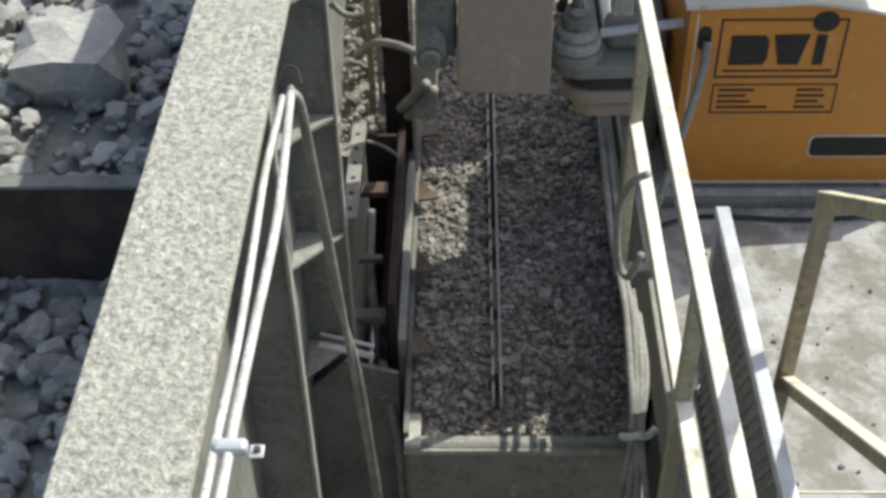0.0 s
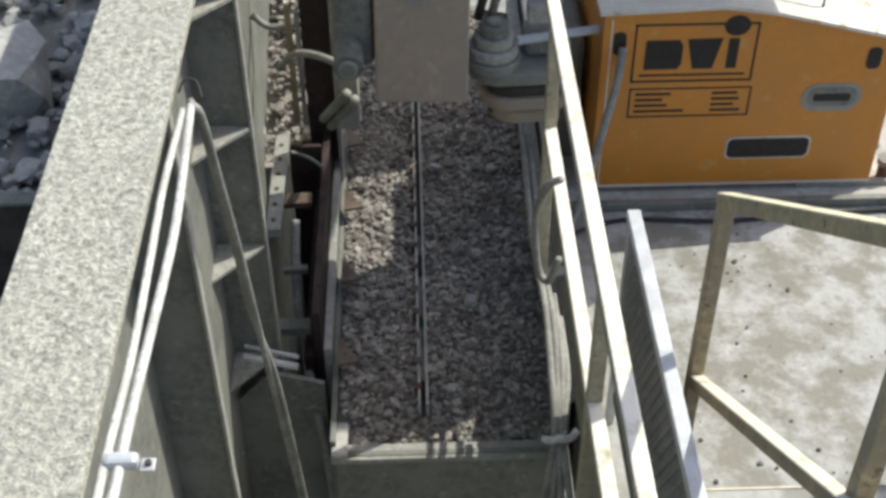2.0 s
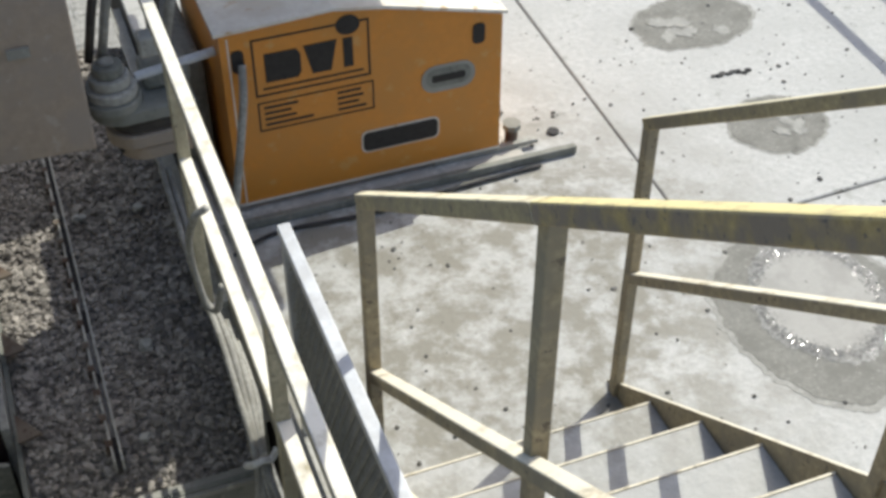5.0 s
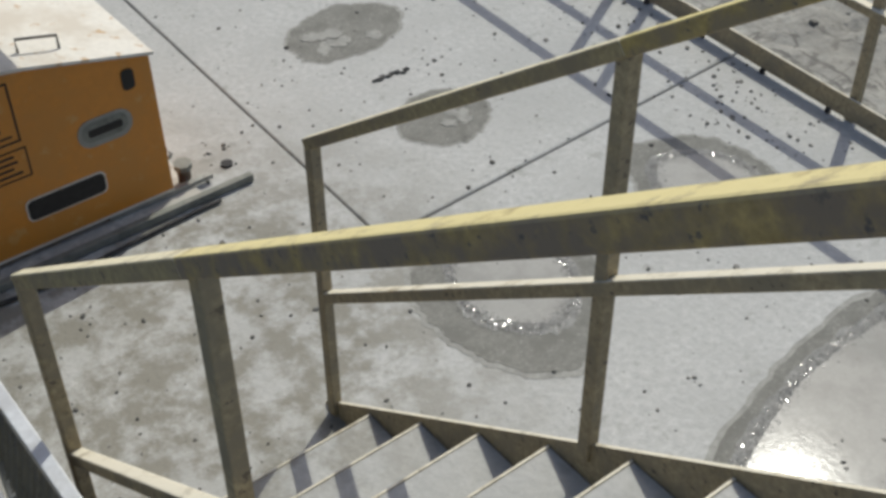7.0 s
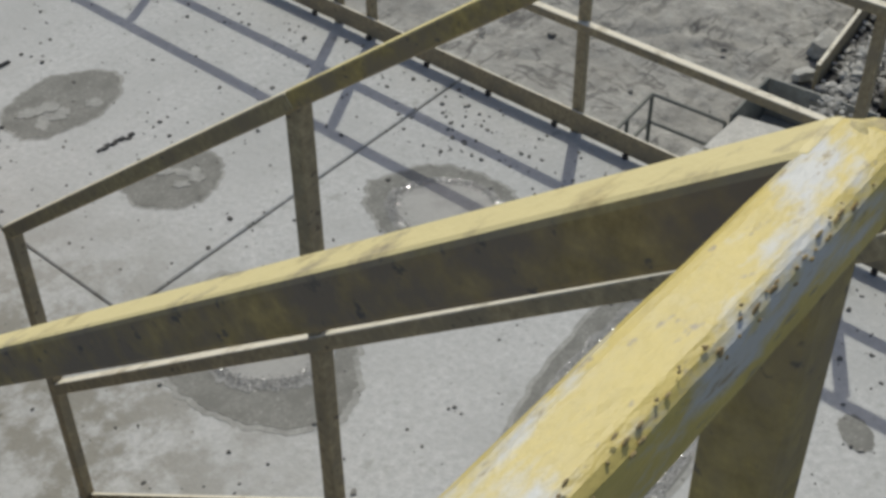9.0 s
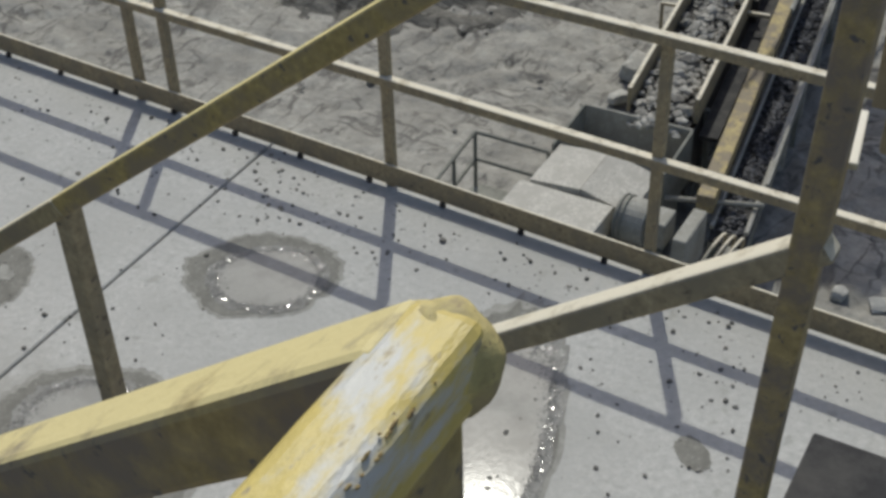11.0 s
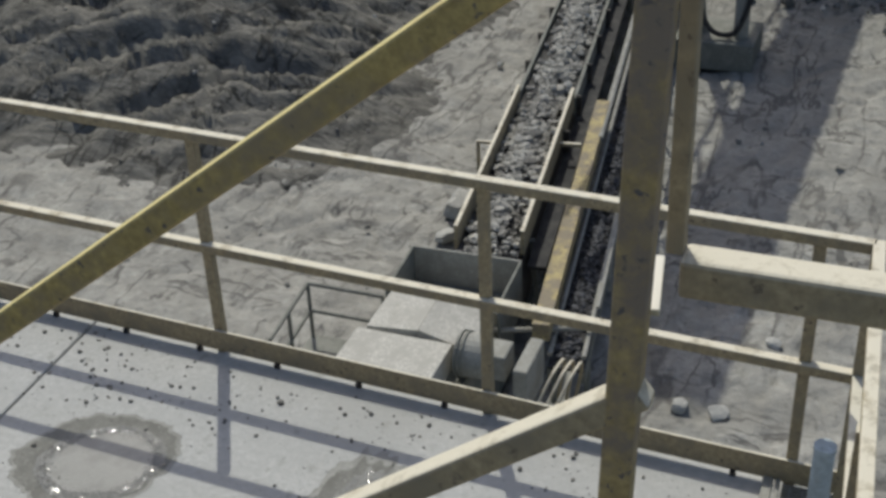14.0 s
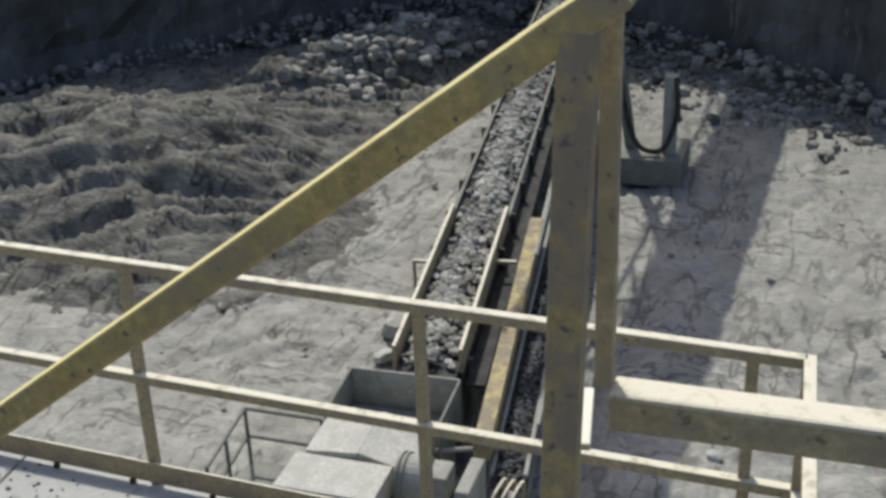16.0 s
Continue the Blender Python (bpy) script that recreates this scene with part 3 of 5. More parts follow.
def corner_grating():
    ob = thing("walkway_grating", (5.1, 0.2, -0.02), "dusty steel bar grating framed by pale angles", "grating")
    part("edge_channel", bar(bmesh.new(), (4.4, 0.34, 0.0), (5.40, 0.36, 0.0), 0.04, 0.06, 0.003), GREY_LIGHT, ob)
    for k in range(46):
        x = 4.40 + k * 0.022
        part("bearing_bar", bar(bmesh.new(), (x, 0.10, -0.005), (x, 0.302, -0.005), 0.005, 0.03), MESHED, ob)
    for y in (0.12, 0.17, 0.22, 0.27):
        part("cross_bar", bar(bmesh.new(), (4.40, y, 0.006), (5.38, y, 0.006), 0.008, 0.008), MESHED, ob)
    part("edge_channel", bar(bmesh.new(), (4.4, 0.31, 0.005), (5.40, 0.32, 0.005), 0.015, 0.05, 0.002), GREY_LIGHT, ob)
    bm = cylinder(bmesh.new(), (5.25, 0.16, 0.012), (5.25, 0.16, 0.34), 0.04)
    d = thing("blue_tube", (5.25, 0.16, 0.02), "pale blue plastic tube standing by the railing corner", "tube")
    part("body", bm, BLUE, d)
    part("cap", cylinder(bmesh.new(), (5.25, 0.16, 0.34), (5.25, 0.16, 0.355), 0.043), BLUE, d)


corner_grating()

# ---- stair and its two handrails ----
STEP_Y, STEP_Z, NOSE_Y, NOSE_Z = 0.2865, 0.2095, 2.662, 0.203
NEAR, FAR = 1.625, 2.60
CORNER_Y, CORNER_Z = 0.318, 3.10


def rail_z(x, y, drop=0.0):
    """Height of a handrail's centre line at y."""
    return (3.091 - 0.7335 * (y - 0.325) if x == NEAR else 3.138 - 0.752 * (y - 0.325)) - drop


def stair():
    ob = thing("stair", (2.1, 2.9, 0), "dusty steel stair from the deck up to the platform", "stair")
    for x in (NEAR + 0.03, FAR):
        bm = bmesh.new()
        low, high = (NOSE_Y + 0.30, NOSE_Z - 0.222), (0.33, NOSE_Z + (NOSE_Y - 0.33) * 0.7312)
        prism(bm, [(x, low[0], low[1] + 0.03), (x, high[0], high[1] + 0.03), (x, high[0], high[1] - 0.24), (x, low[0] - 0.2, 0.0), (x, low[0], 0.0)], (0.012, 0, 0))
        part("stringer", bm, CREAM, ob, "dirty cream side plate" if x > 2 else "")
    for k in range(9):
        y, z = NOSE_Y - k * STEP_Y, NOSE_Z + k * STEP_Z
        bm = box(bmesh.new(), (NEAR + 0.044, y - 0.30, z - 0.035), (FAR - 0.002, y, z - 0.004), 0.003)
        tread = part("tread", bm, CONCRETE, ob, "pale dust-caked tread" if k == 0 else "")
        part("nosing", box(bmesh.new(), (NEAR + 0.044, y - 0.002, z - 0.05), (FAR - 0.002, y + 0.006, z), 0.001), CREAM, tread)


stair()


def stair_rail(x, posts, name_label):
    ob = thing("stair_handrail", (x, 2.6, 0), name_label, "handrail", "stair handrails")
    y_end = posts[-1] + 0.02
    top = 0.304 if x == NEAR else 0.298
    toe = x - 0.03 if x == NEAR else x      # the machine-side rail runs slightly askew
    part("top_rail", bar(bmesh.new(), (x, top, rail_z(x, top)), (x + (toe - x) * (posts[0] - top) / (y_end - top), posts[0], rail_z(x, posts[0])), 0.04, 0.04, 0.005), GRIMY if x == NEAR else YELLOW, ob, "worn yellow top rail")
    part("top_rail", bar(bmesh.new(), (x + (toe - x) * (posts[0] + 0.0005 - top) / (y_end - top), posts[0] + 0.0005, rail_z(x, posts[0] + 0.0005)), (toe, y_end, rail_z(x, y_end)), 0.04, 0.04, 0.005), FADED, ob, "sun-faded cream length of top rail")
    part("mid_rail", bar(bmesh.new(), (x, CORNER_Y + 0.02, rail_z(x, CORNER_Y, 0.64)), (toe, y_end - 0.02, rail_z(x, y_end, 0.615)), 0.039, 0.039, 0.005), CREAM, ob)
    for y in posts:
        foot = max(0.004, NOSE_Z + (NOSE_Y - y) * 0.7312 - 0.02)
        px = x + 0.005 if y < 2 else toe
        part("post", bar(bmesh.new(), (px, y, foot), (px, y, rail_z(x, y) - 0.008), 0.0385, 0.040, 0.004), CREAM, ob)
    return ob


stair_rail(NEAR, (1.625, 2.57), "worn yellow square-tube handrail on the stair's machine side")
stair_rail(FAR, (1.675, 2.90), "worn yellow square-tube handrail on the stair's deck side")


def platform():
    ob = thing("platform", (0.5, -1.0, 1.98), "upper steel platform with bar grating floor", "platform")
    bm = bmesh.new()
    for k in range(90):
        x = -1.0 + k * 0.04
        bar(bm, (x, -2.2, 2.0), (x, 0.30, 2.0), 0.006, 0.03)
    for k in range(26):
        bar(bm, (-1.0, -2.2 + k * 0.1, 2.008), (2.595, -2.2 + k * 0.1, 2.008), 0.008, 0.008)
    part("grating", bm, MESHED, ob)
    for a, b in (((-1.0, 0.31, 1.95), (2.59, 0.31, 1.95)), ((-1.0, -2.2, 1.95), (2.59, -2.2, 1.95)), ((-1.0, -2.2, 1.95), (-1.0, 0.31, 1.95))):
        part("edge_beam", bar(bmesh.new(), a, b, 0.05, 0.14, 0.004), GREY, ob)
    for x, y in ((-0.9, -2.1), (2.67, -2.1), (2.67, 0.1), (-0.9, 0.2)):
        part("leg", bar(bmesh.new(), (x, y, -6.0), (x, y, 1.88), 0.12, 0.12, 0.005), GREY, ob)
    part("edge_plate", box(bmesh.new(), (2.60, -2.2, 1.89), (2.755, 0.335, 2.05), 0.004), RUBBER, ob, "dark steel edge plate")
    rail = thing("platform_railing", (0.6, CORNER_Y, 2.02), "chipped yellow platform railing with bare worn paint", "railing")
    fat = bar(bmesh.new(), (-0.9, CORNER_Y - 0.014, CORNER_Z + 0.001), (NEAR + 0.022, CORNER_Y - 0.014, CORNER_Z + 0.001), 0.035, 0.04)
    bmesh.ops.recalc_face_normals(fat, faces=fat.faces)
    bmesh.ops.bevel(fat, geom=list(fat.edges), offset=0.008, segments=3, profile=0.5, affect="EDGES")
    bmesh.ops.subdivide_edges(fat, edges=[e for e in fat.edges if e.calc_length() > 1.0], cuts=260)
    for v in fat.verts:
        v.co += Vector((0, noise.noise(v.co * 38), noise.noise(v.co * 38 + Vector((5, 0, 0))))) * 0.0005
    part("top_rail", fat, CHIPPED, rail, "chipped bright yellow top rail")
    rng = np.random.default_rng(77)
    weld = bmesh.new()
    bmesh.ops.create_icosphere(weld, subdivisions=4, radius=1.0, matrix=Matrix.Translation((NEAR + 0.016, CORNER_Y - 0.013, CORNER_Z - 0.003)) @ Matrix.Diagonal((0.0215, 0.0235, 0.0245, 1)))
    for v in weld.verts:
        v.co += Vector((noise.noise(v.co * 90), noise.noise(v.co * 90 + Vector((9, 0, 0))), noise.noise(v.co * 90 + Vector((0, 9, 0))))) * 0.0022
    part("weld_lump", weld, WELD, rail, "rough painted weld lump", smooth=True)
    flakes = bmesh.new()
    for _ in range(85):
        x = NEAR - rng.uniform(0.01, 0.45)
        r = rng.uniform(0.0003, 0.0008) + 0.0010 * rng.uniform() ** 5
        up = rng.normal() * 0.0022 + 0.003
        c = Vector((x, CORNER_Y - 0.014 - 0.0172 + max(0, up) * 0.8, CORNER_Z + 0.0165 + up))
        bmesh.ops.create_icosphere(flakes, subdivisions=1, radius=1.0, matrix=Matrix.Translation(c) @ Matrix.Rotation(rng.uniform(-0.6, 0.6), 4, "Y") @ Matrix.Diagonal((r * rng.uniform(1.2, 3.0), 0.0007, r, 1)))
    tagged(part("paint_chip", flakes, RAW, rail, "dark chips along the rail edge"), kind="stuff")
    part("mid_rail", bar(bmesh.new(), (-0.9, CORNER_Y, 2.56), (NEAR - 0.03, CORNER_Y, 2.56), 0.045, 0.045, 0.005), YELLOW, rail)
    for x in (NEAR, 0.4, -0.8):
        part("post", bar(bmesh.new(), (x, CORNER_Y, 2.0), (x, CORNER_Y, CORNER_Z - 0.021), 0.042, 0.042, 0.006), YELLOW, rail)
    post = thing("stair_newel_post", (FAR, CORNER_Y + 0.03, 2.0), "scuffed yellow square post at the stair head", "post")
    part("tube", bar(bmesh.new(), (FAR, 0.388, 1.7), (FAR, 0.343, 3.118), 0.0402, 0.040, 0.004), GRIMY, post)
    part("joint_plate", bar(bmesh.new(), (2.622, 0.337, 2.600), (2.747, 0.357, 2.600), 0.015, 0.010, 0.002), PALE, post, "pale bolted joint plate")
    side = thing("platform_railing", (2.74, -0.9, 2.02), "cream square-tube railing along the platform's outer side", "railing")
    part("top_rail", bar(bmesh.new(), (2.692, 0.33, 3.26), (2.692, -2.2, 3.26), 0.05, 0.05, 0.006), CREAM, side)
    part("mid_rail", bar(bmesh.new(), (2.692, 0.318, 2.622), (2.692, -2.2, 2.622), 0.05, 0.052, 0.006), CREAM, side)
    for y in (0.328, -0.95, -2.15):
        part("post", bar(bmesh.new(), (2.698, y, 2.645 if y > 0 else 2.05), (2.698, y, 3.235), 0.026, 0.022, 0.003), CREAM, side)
    bm = bmesh.new()
    for dx in (0.0, 0.014):
        tube(bm, curve_points([(2.70 + dx, 0.36, 3.4), (2.70 + dx, 0.362, 3.0), (2.69 + dx, 0.36, 2.7)]), 0.005)
    solid("conduit", bm, CREAM, (2.7, 0.36, 2.7), "pair of thin painted conduits clipped beside the post", "conduit")


platform()


# ---- crusher and feeder beside the stair ----
def hopper_rim():
    ob = thing("hopper_rim_beam", (0.22, 2.5, 1.4), "wide rim beam of the feed hopper, its top caked with gritty dust", "beam")
    part("top_flange", box(bmesh.new(), (0.097, -0.6, 1.775), (0.32, 7.2, 1.80), 0.004), DUST, ob, "flange covered in pale gritty dust")
    part("hopper_wall", box(bmesh.new(), (0.112, -0.6, -2.4), (0.135, 7.2, 1.773)), GREY, ob)
    for y, x in ((1.35, 0.285), (2.60, 0.287), (3.65, 0.304)):
        plate = part("stiffener", box(bmesh.new(), (0.136, y, -1.8), (x, y + 0.012, 1.772)), GREY, ob)
        part("flange", box(bmesh.new(), (x + 0.0005, y - 0.012, -1.8), (x + 0.011, y + 0.024, 1.772), 0.002), GREY_LIGHT, plate, "pale worn flange edge")
        for z in (1.40, 0.91, 0.395, -0.16) if y > 3 else ():
            bm = bmesh.new()
            prism(bm, [(0.136, y - 0.20, z), (0.136, y - 0.001, z), (x, y - 0.001, z), (x, y - 0.018, z)], (0, 0, 0.012))
            part("shelf", bm, GREY_LIGHT, plate, "dusty gusset shelf")
    cl = thing("cable_clip", (0.36, 1.55, 1.74), "bright galvanised saddle clip holding cables", "clip")
    part("strap", box(bmesh.new(), (0.336, 1.545, 1.758), (0.394, 1.572, 1.782), 0.009), GALV, cl)
    part("tab", box(bmesh.new(), (0.394, 1.545, 1.757), (0.418, 1.572, 1.761), 0.002), GALV, cl)
    part("bolt", cylinder(bmesh.new(), (0.407, 1.558, 1.761), (0.407, 1.558, 1.768), 0.006, 6), DARK, cl)


hopper_rim()


def cable(points, r, mat, label):
    bm = tube(bmesh.new(), curve_points(points, 7), r, 8)
    return solid("cable", bm, mat, points[-1], label, "cable", "cables on the hopper wall", smooth=True)


cable([(0.34, 2.55, 1.757), (0.331, 2.3, 1.752), (0.335, 2.1, 1.752), (0.341, 1.8, 1.757), (0.337, 1.53, 1.765), (0.335, 1.2, 1.75), (0.335, 0.6, 1.6)], 0.0085, WHITE_CABLE, "mottled pale cable along the hopper rim")
cable([(0.357, 2.56, 1.762), (0.367, 2.3, 1.75), (0.372, 2.1, 1.752), (0.365, 1.8, 1.757), (0.362, 1.53, 1.765), (0.36, 1.2, 1.75), (0.36, 0.6, 1.6)], 0.0095, WHITE_CABLE, "smooth pale cable along the hopper rim")
cable([(0.359, 2.56, 1.765), (0.375, 2.57, 1.72), (0.38, 2.63, 1.50), (0.385, 2.72, 1.19), (0.393, 2.76, 0.95), (0.4, 2.83, 0.6), (0.405, 2.98, 0.05), (0.41, 3.12, -0.5)], 0.010, HOSE, "grey cable hanging down from the rim")
cable([(0.355, 2.57, 1.768), (0.367, 2.59, 1.70), (0.369, 2.66, 1.46), (0.373, 2.74, 1.16), (0.379, 2.79, 0.90), (0.413, 2.84, 0.6), (0.421, 2.98, 0.05), (0.427, 3.10, -0.5)], 0.009, HOSE, "second grey cable hanging beside the first")
bm = tube(bmesh.new(), curve_points([(0.325, 2.60, 1.77), (0.34, 2.62, 1.79), (0.365, 2.62, 1.785), (0.38, 2.58, 1.77)]), 0.003, 6)
solid("tie_wire", bm, DARK, (0.345, 2.6, 1.76), "thin black tie wire round the cables", "wire")


def feeder():
    ob = thing("feeder_tray", (0.9, 4.4, -0.9), "grey steel feeder tray heaped with crushed gravel", "feeder")
    part("front_plate", box(bmesh.new(), (0.52, 3.27, -1.6), (1.37, 3.295, -0.33), 0.003), GREY, ob)
    part("front_lip", box(bmesh.new(), (0.505, 3.255, -0.36), (1.38, 3.33, -0.335), 0.004), GREY_LIGHT, ob, "pale dust-covered lip")
    part("side_plate", box(bmesh.new(), (0.505, 3.30, -1.2), (0.525, 6.4, -0.28), 0.002), GREY, ob)
    part("side_plate", box(bmesh.new(), (1.375, 3.30, -1.2), (1.395, 6.4, -0.10), 0.002), GREY, ob)
    part("pan", box(bmesh.new(), (0.525, 3.30, -0.62), (1.375, 6.4, -0.60)), DARK, ob)
    part("side_flange", box(bmesh.new(), (1.35, 3.30, -0.098), (1.41, 6.4, -0.085), 0.002), GREY_LIGHT, ob)
    part("wear_plate", box(bmesh.new(), (0.509, 3.262, -0.334), (0.568, 3.42, -0.312), 0.004), COVER, ob, "bare dusty wear plate")
    for x in (0.842, 0.872):
        part("seam_bar", bar(bmesh.new(), (x, 3.44, -0.275), (x, 6.2, -0.235), 0.009, 0.06, 0.002), COVER, ob, "paired steel seam bars through the gravel")
    part("slot_strip", bar(bmesh.new(), (0.857, 3.44, -0.30), (0.857, 6.2, -0.255), 0.02, 0.03), DARK, ob)
    for k in range(14):
        y = 3.52 + 0.135 * k
        part("peg", box(bmesh.new(), (0.822, y, -0.30), (0.849, y + 0.032, -0.240 + 0.002 * k), 0.003), RUST, ob)
    for k in range(5):
        y = 3.62 + 0.47 * k
        bm = bmesh.new()
        prism(bm, [(0.527, y, -0.215), (0.615, y + 0.02, -0.215), (0.527, y + 0.15, -0.215)], (0, 0, 0.012))
        part("gusset", bm, RUST, ob, "rusty triangular gusset")


feeder()


def gravel_height(x, y):
    crown = math.sin(math.pi * min(1, max(0, (x - 0.525) / 0.85)))
    end = min(1.0, max(0.0, (y - 3.28) / 0.35))
    return -0.40 + 0.10 * end + 0.045 * crown * end + 0.018 * noise.noise(Vector((x * 6, y * 6, 0))) + (0.05 * max(0, 0.85 - x) * min(1, max(0, y - 4.2)))


bm = bmesh.new()
sheet(bm, span(0.527, 1.373, 0.04), span(3.30, 6.38, 0.04), lambda x, y: gravel_height(x, y) - 0.012)
solid("gravel_bed", bm, GRAVEL, (0.95, 4.5, -0.4), "bed of crushed grey gravel in the feeder tray", "gravel", kind="stuff")
rng = np.random.default_rng(21)
gx, gy = rng.uniform(0.535, 1.368, 12000), 3.31 + 3.05 * rng.uniform(0, 1, 12000) ** 1.25
keep = (abs(gx - 0.857) > 0.022) | (gy < 3.42)
gx, gy = gx[keep], gy[keep]
bare = (gx < 0.57) & (gy < 3.44)
gx, gy = gx[~bare], gy[~bare]
gs = 0.006 + abs(rng.normal(size=len(gx))) * 0.0075
stuff("gravel", [(x, y, gravel_height(x, y) - 0.002) for x, y in zip(gx, gy)], gs, GRAVEL, "loose crushed grey stones lying in the feeder tray", "gravel", 22)
for k, (x, y, s) in enumerate(((0.835, 4.96, 0.032), (0.94, 4.90, 0.03), (1.07, 4.0, 0.035), (0.97, 3.55, 0.028), (1.2, 4.9, 0.03))):
    ob = new("stone", stones_mesh("stone", [(0, 0, 0)], [s], ROCK, np.random.default_rng(60 + k), big=True))
    ob.location = (x, y, gravel_height(x, y) + 0.3 * s)
    tagged(ob, "larger pale stone lying on the gravel bed", "stone", "stones on the gravel")


def crusher_side():
    ob = thing("crusher_frame", (0.4, 4.3, -1.5), "dark rusty crusher frame with liners beside the hopper wall", "crusher")
    part("pit_wall", box(bmesh.new(), (0.202, 2.2, -2.4), (0.51, 6.6, -1.9)), DARK, ob)
    part("liner", box(bmesh.new(), (0.435, 3.72, -1.4), (0.465, 5.1, -0.02), 0.003), MAROON, ob, "dark maroon liner plate")
    part("liner_edge", box(bmesh.new(), (0.47, 3.70, -1.4), (0.502, 5.2, -0.20), 0.003), GREY_LIGHT, ob)
    part("angle", box(bmesh.new(), (0.39, 3.72, -0.9), (0.43, 5.1, -0.25), 0.003), MAROON, ob)
    bm = box(bmesh.new(), (0.243, 4.08, 0.06), (0.302, 4.74, 0.10), 0.003)
    bar_part = part("slotted_bar", bm, GREY_LIGHT, ob, "pale slotted support bar")
    for k in range(6):
        part("hole", cylinder(bmesh.new(), (0.272, 4.14 + 0.1 * k, 0.1005), (0.272, 4.14 + 0.1 * k, 0.1035), 0.010, 8), DARK, bar_part)
    part("back_panel", box(bmesh.new(), (0.285, 4.76, -1.8), (0.43, 4.78, 0.0), 0.003), MAROON, ob, "dark maroon back panel")
    part("rod", cylinder(bmesh.new(), (0.19, 3.53, -0.05), (0.395, 3.47, -0.05), 0.013, 12), GALV, ob, "bright hydraulic rod")
    part("rod", cylinder(bmesh.new(), (0.19, 3.585, -0.05), (0.395, 3.52, -0.05), 0.008, 10), GALV, ob)
    part("bracket", box(bmesh.new(), (0.25, 4.33, 0.0), (0.41, 4.40, 0.03), 0.003), RUST, ob)
    part("bracket", box(bmesh.new(), (0.30, 4.05, -0.12), (0.40, 4.08, -0.09), 0.003), GREY, ob)
    part("bracket", box(bmesh.new(), (0.27, 3.78, -0.2), (0.42, 3.84, -0.16), 0.003), GREY, ob)
    part("frame_upright", box(bmesh.new(), (0.308, 4.90, 0.02), (0.334, 4.935, 0.64), 0.003), CREAM, ob, "dusty yellow frame plate")
    part("pit_panel", box(bmesh.new(), (0.372, 4.92, -1.8), (0.495, 4.95, 0.75), 0.003), MAROON, ob, "dark maroon pit panel")
    part("pit_edge", box(bmesh.new(), (0.502, 4.86, -1.0), (0.516, 4.94, 0.72), 0.002), GREY_LIGHT, ob)
    part("pit_edge", box(bmesh.new(), (0.348, 4.905, 0.02), (0.368, 4.93, 0.60), 0.003), GREY_LIGHT, ob)
    part("block", box(bmesh.new(), (0.525, 4.58, 0.22), (0.62, 4.72, 0.50), 0.01), GREY_LIGHT, ob, "pale mounting block")
    bm = bmesh.new()
    prism(bm, [(0.12, 3.58, -1.8), (0.475, 3.58, -1.8), (0.475, 3.58, -0.27), (0.27, 3.58, -0.20), (0.12, 3.58, -0.36)], (0, 0.02, 0))
    part("lower_panel", bm, GREY, ob, "dusty grey lower panel")
    for k, pts in enumerate((
            [(0.27, 4.84, 0.36), (0.35, 4.78, 0.47), (0.47, 4.62, 0.56), (0.61, 4.45, 0.60)],
            [(0.31, 4.62, 0.08), (0.39, 4.60, 0.06), (0.45, 4.58, 0.02)],
            [(0.46, 4.66, 0.22), (0.52, 4.58, 0.34), (0.58, 4.5, 0.46)],
            [(0.49, 4.66, 0.18), (0.55, 4.58, 0.30), (0.61, 4.5, 0.43)])):
        bm = tube(bmesh.new(), curve_points(pts), (0.016, 0.008, 0.02, 0.02)[k], 8)
        solid("hydraulic_hose", bm, HOSE, pts[0], "dusty grey hydraulic hose on the crusher frame", "hose", "hoses", smooth=True)
    bm = tube(bmesh.new(), curve_points([(0.342, 4.30, -0.04), (0.341, 4.2, -0.11), (0.351, 4.01, -0.2), (0.402, 3.73, -0.35), (0.449, 3.55, -0.5), (0.479, 3.44, -0.7), (0.48, 3.4, -1.2)]), 0.019, 10)
    solid("hydraulic_hose", bm, HOSE, (0.43, 3.0, -0.75), "thick dusty hose running down the crusher side", "hose", "hoses", smooth=True)


crusher_side()


def rock_spill():
    rng = np.random.default_rng(88)
    places, sizes = [], []
    for _ in range(1500):
        x, y = rng.uniform(0.15, 0.49), rng.uniform(5.05, 6.6)
        s = rng.uniform(0.006, 0.016) + 0.03 * rng.uniform() ** 8
        places.append((x, y, -0.27 + 0.42 * (y - 5.0) + rng.uniform(-0.03, 0.05)))
        sizes.append(s)
    bm = sheet(bmesh.new(), span(0.12, 0.51, 0.04), span(5.0, 6.7, 0.06), lambda x, y: -0.29 + 0.42 * (y - 5.0) + 0.03 * noise.noise(Vector((x * 9, y * 9, 4))))
    solid("spilled_fines", bm, GRAVEL, (0.3, 5.8, -0.3), "slope of dusty fines behind the crusher frame", "rock", kind="stuff", smooth=True)
    stuff("rock_spill", places, sizes, GRAVEL, "dusty broken rock spilled behind the crusher frame", "rock", 89)


rock_spill()
for pts, r in (([(0.14, 5.18, 0.70), (0.2, 5.16, 0.585), (0.28, 5.12, 0.60), (0.37, 5.0, 0.64)], 0.017), ([(0.14, 5.12, 0.46), (0.22, 5.1, 0.41), (0.33, 5.05, 0.45), (0.42, 4.96, 0.52)], 0.015)):
    bm = tube(bmesh.new(), curve_points(pts), r, 8)
    solid("hydraulic_hose", bm, HOSE, pts[0], "slack dusty hose looped behind the crusher frame", "hose", "hoses", smooth=True)


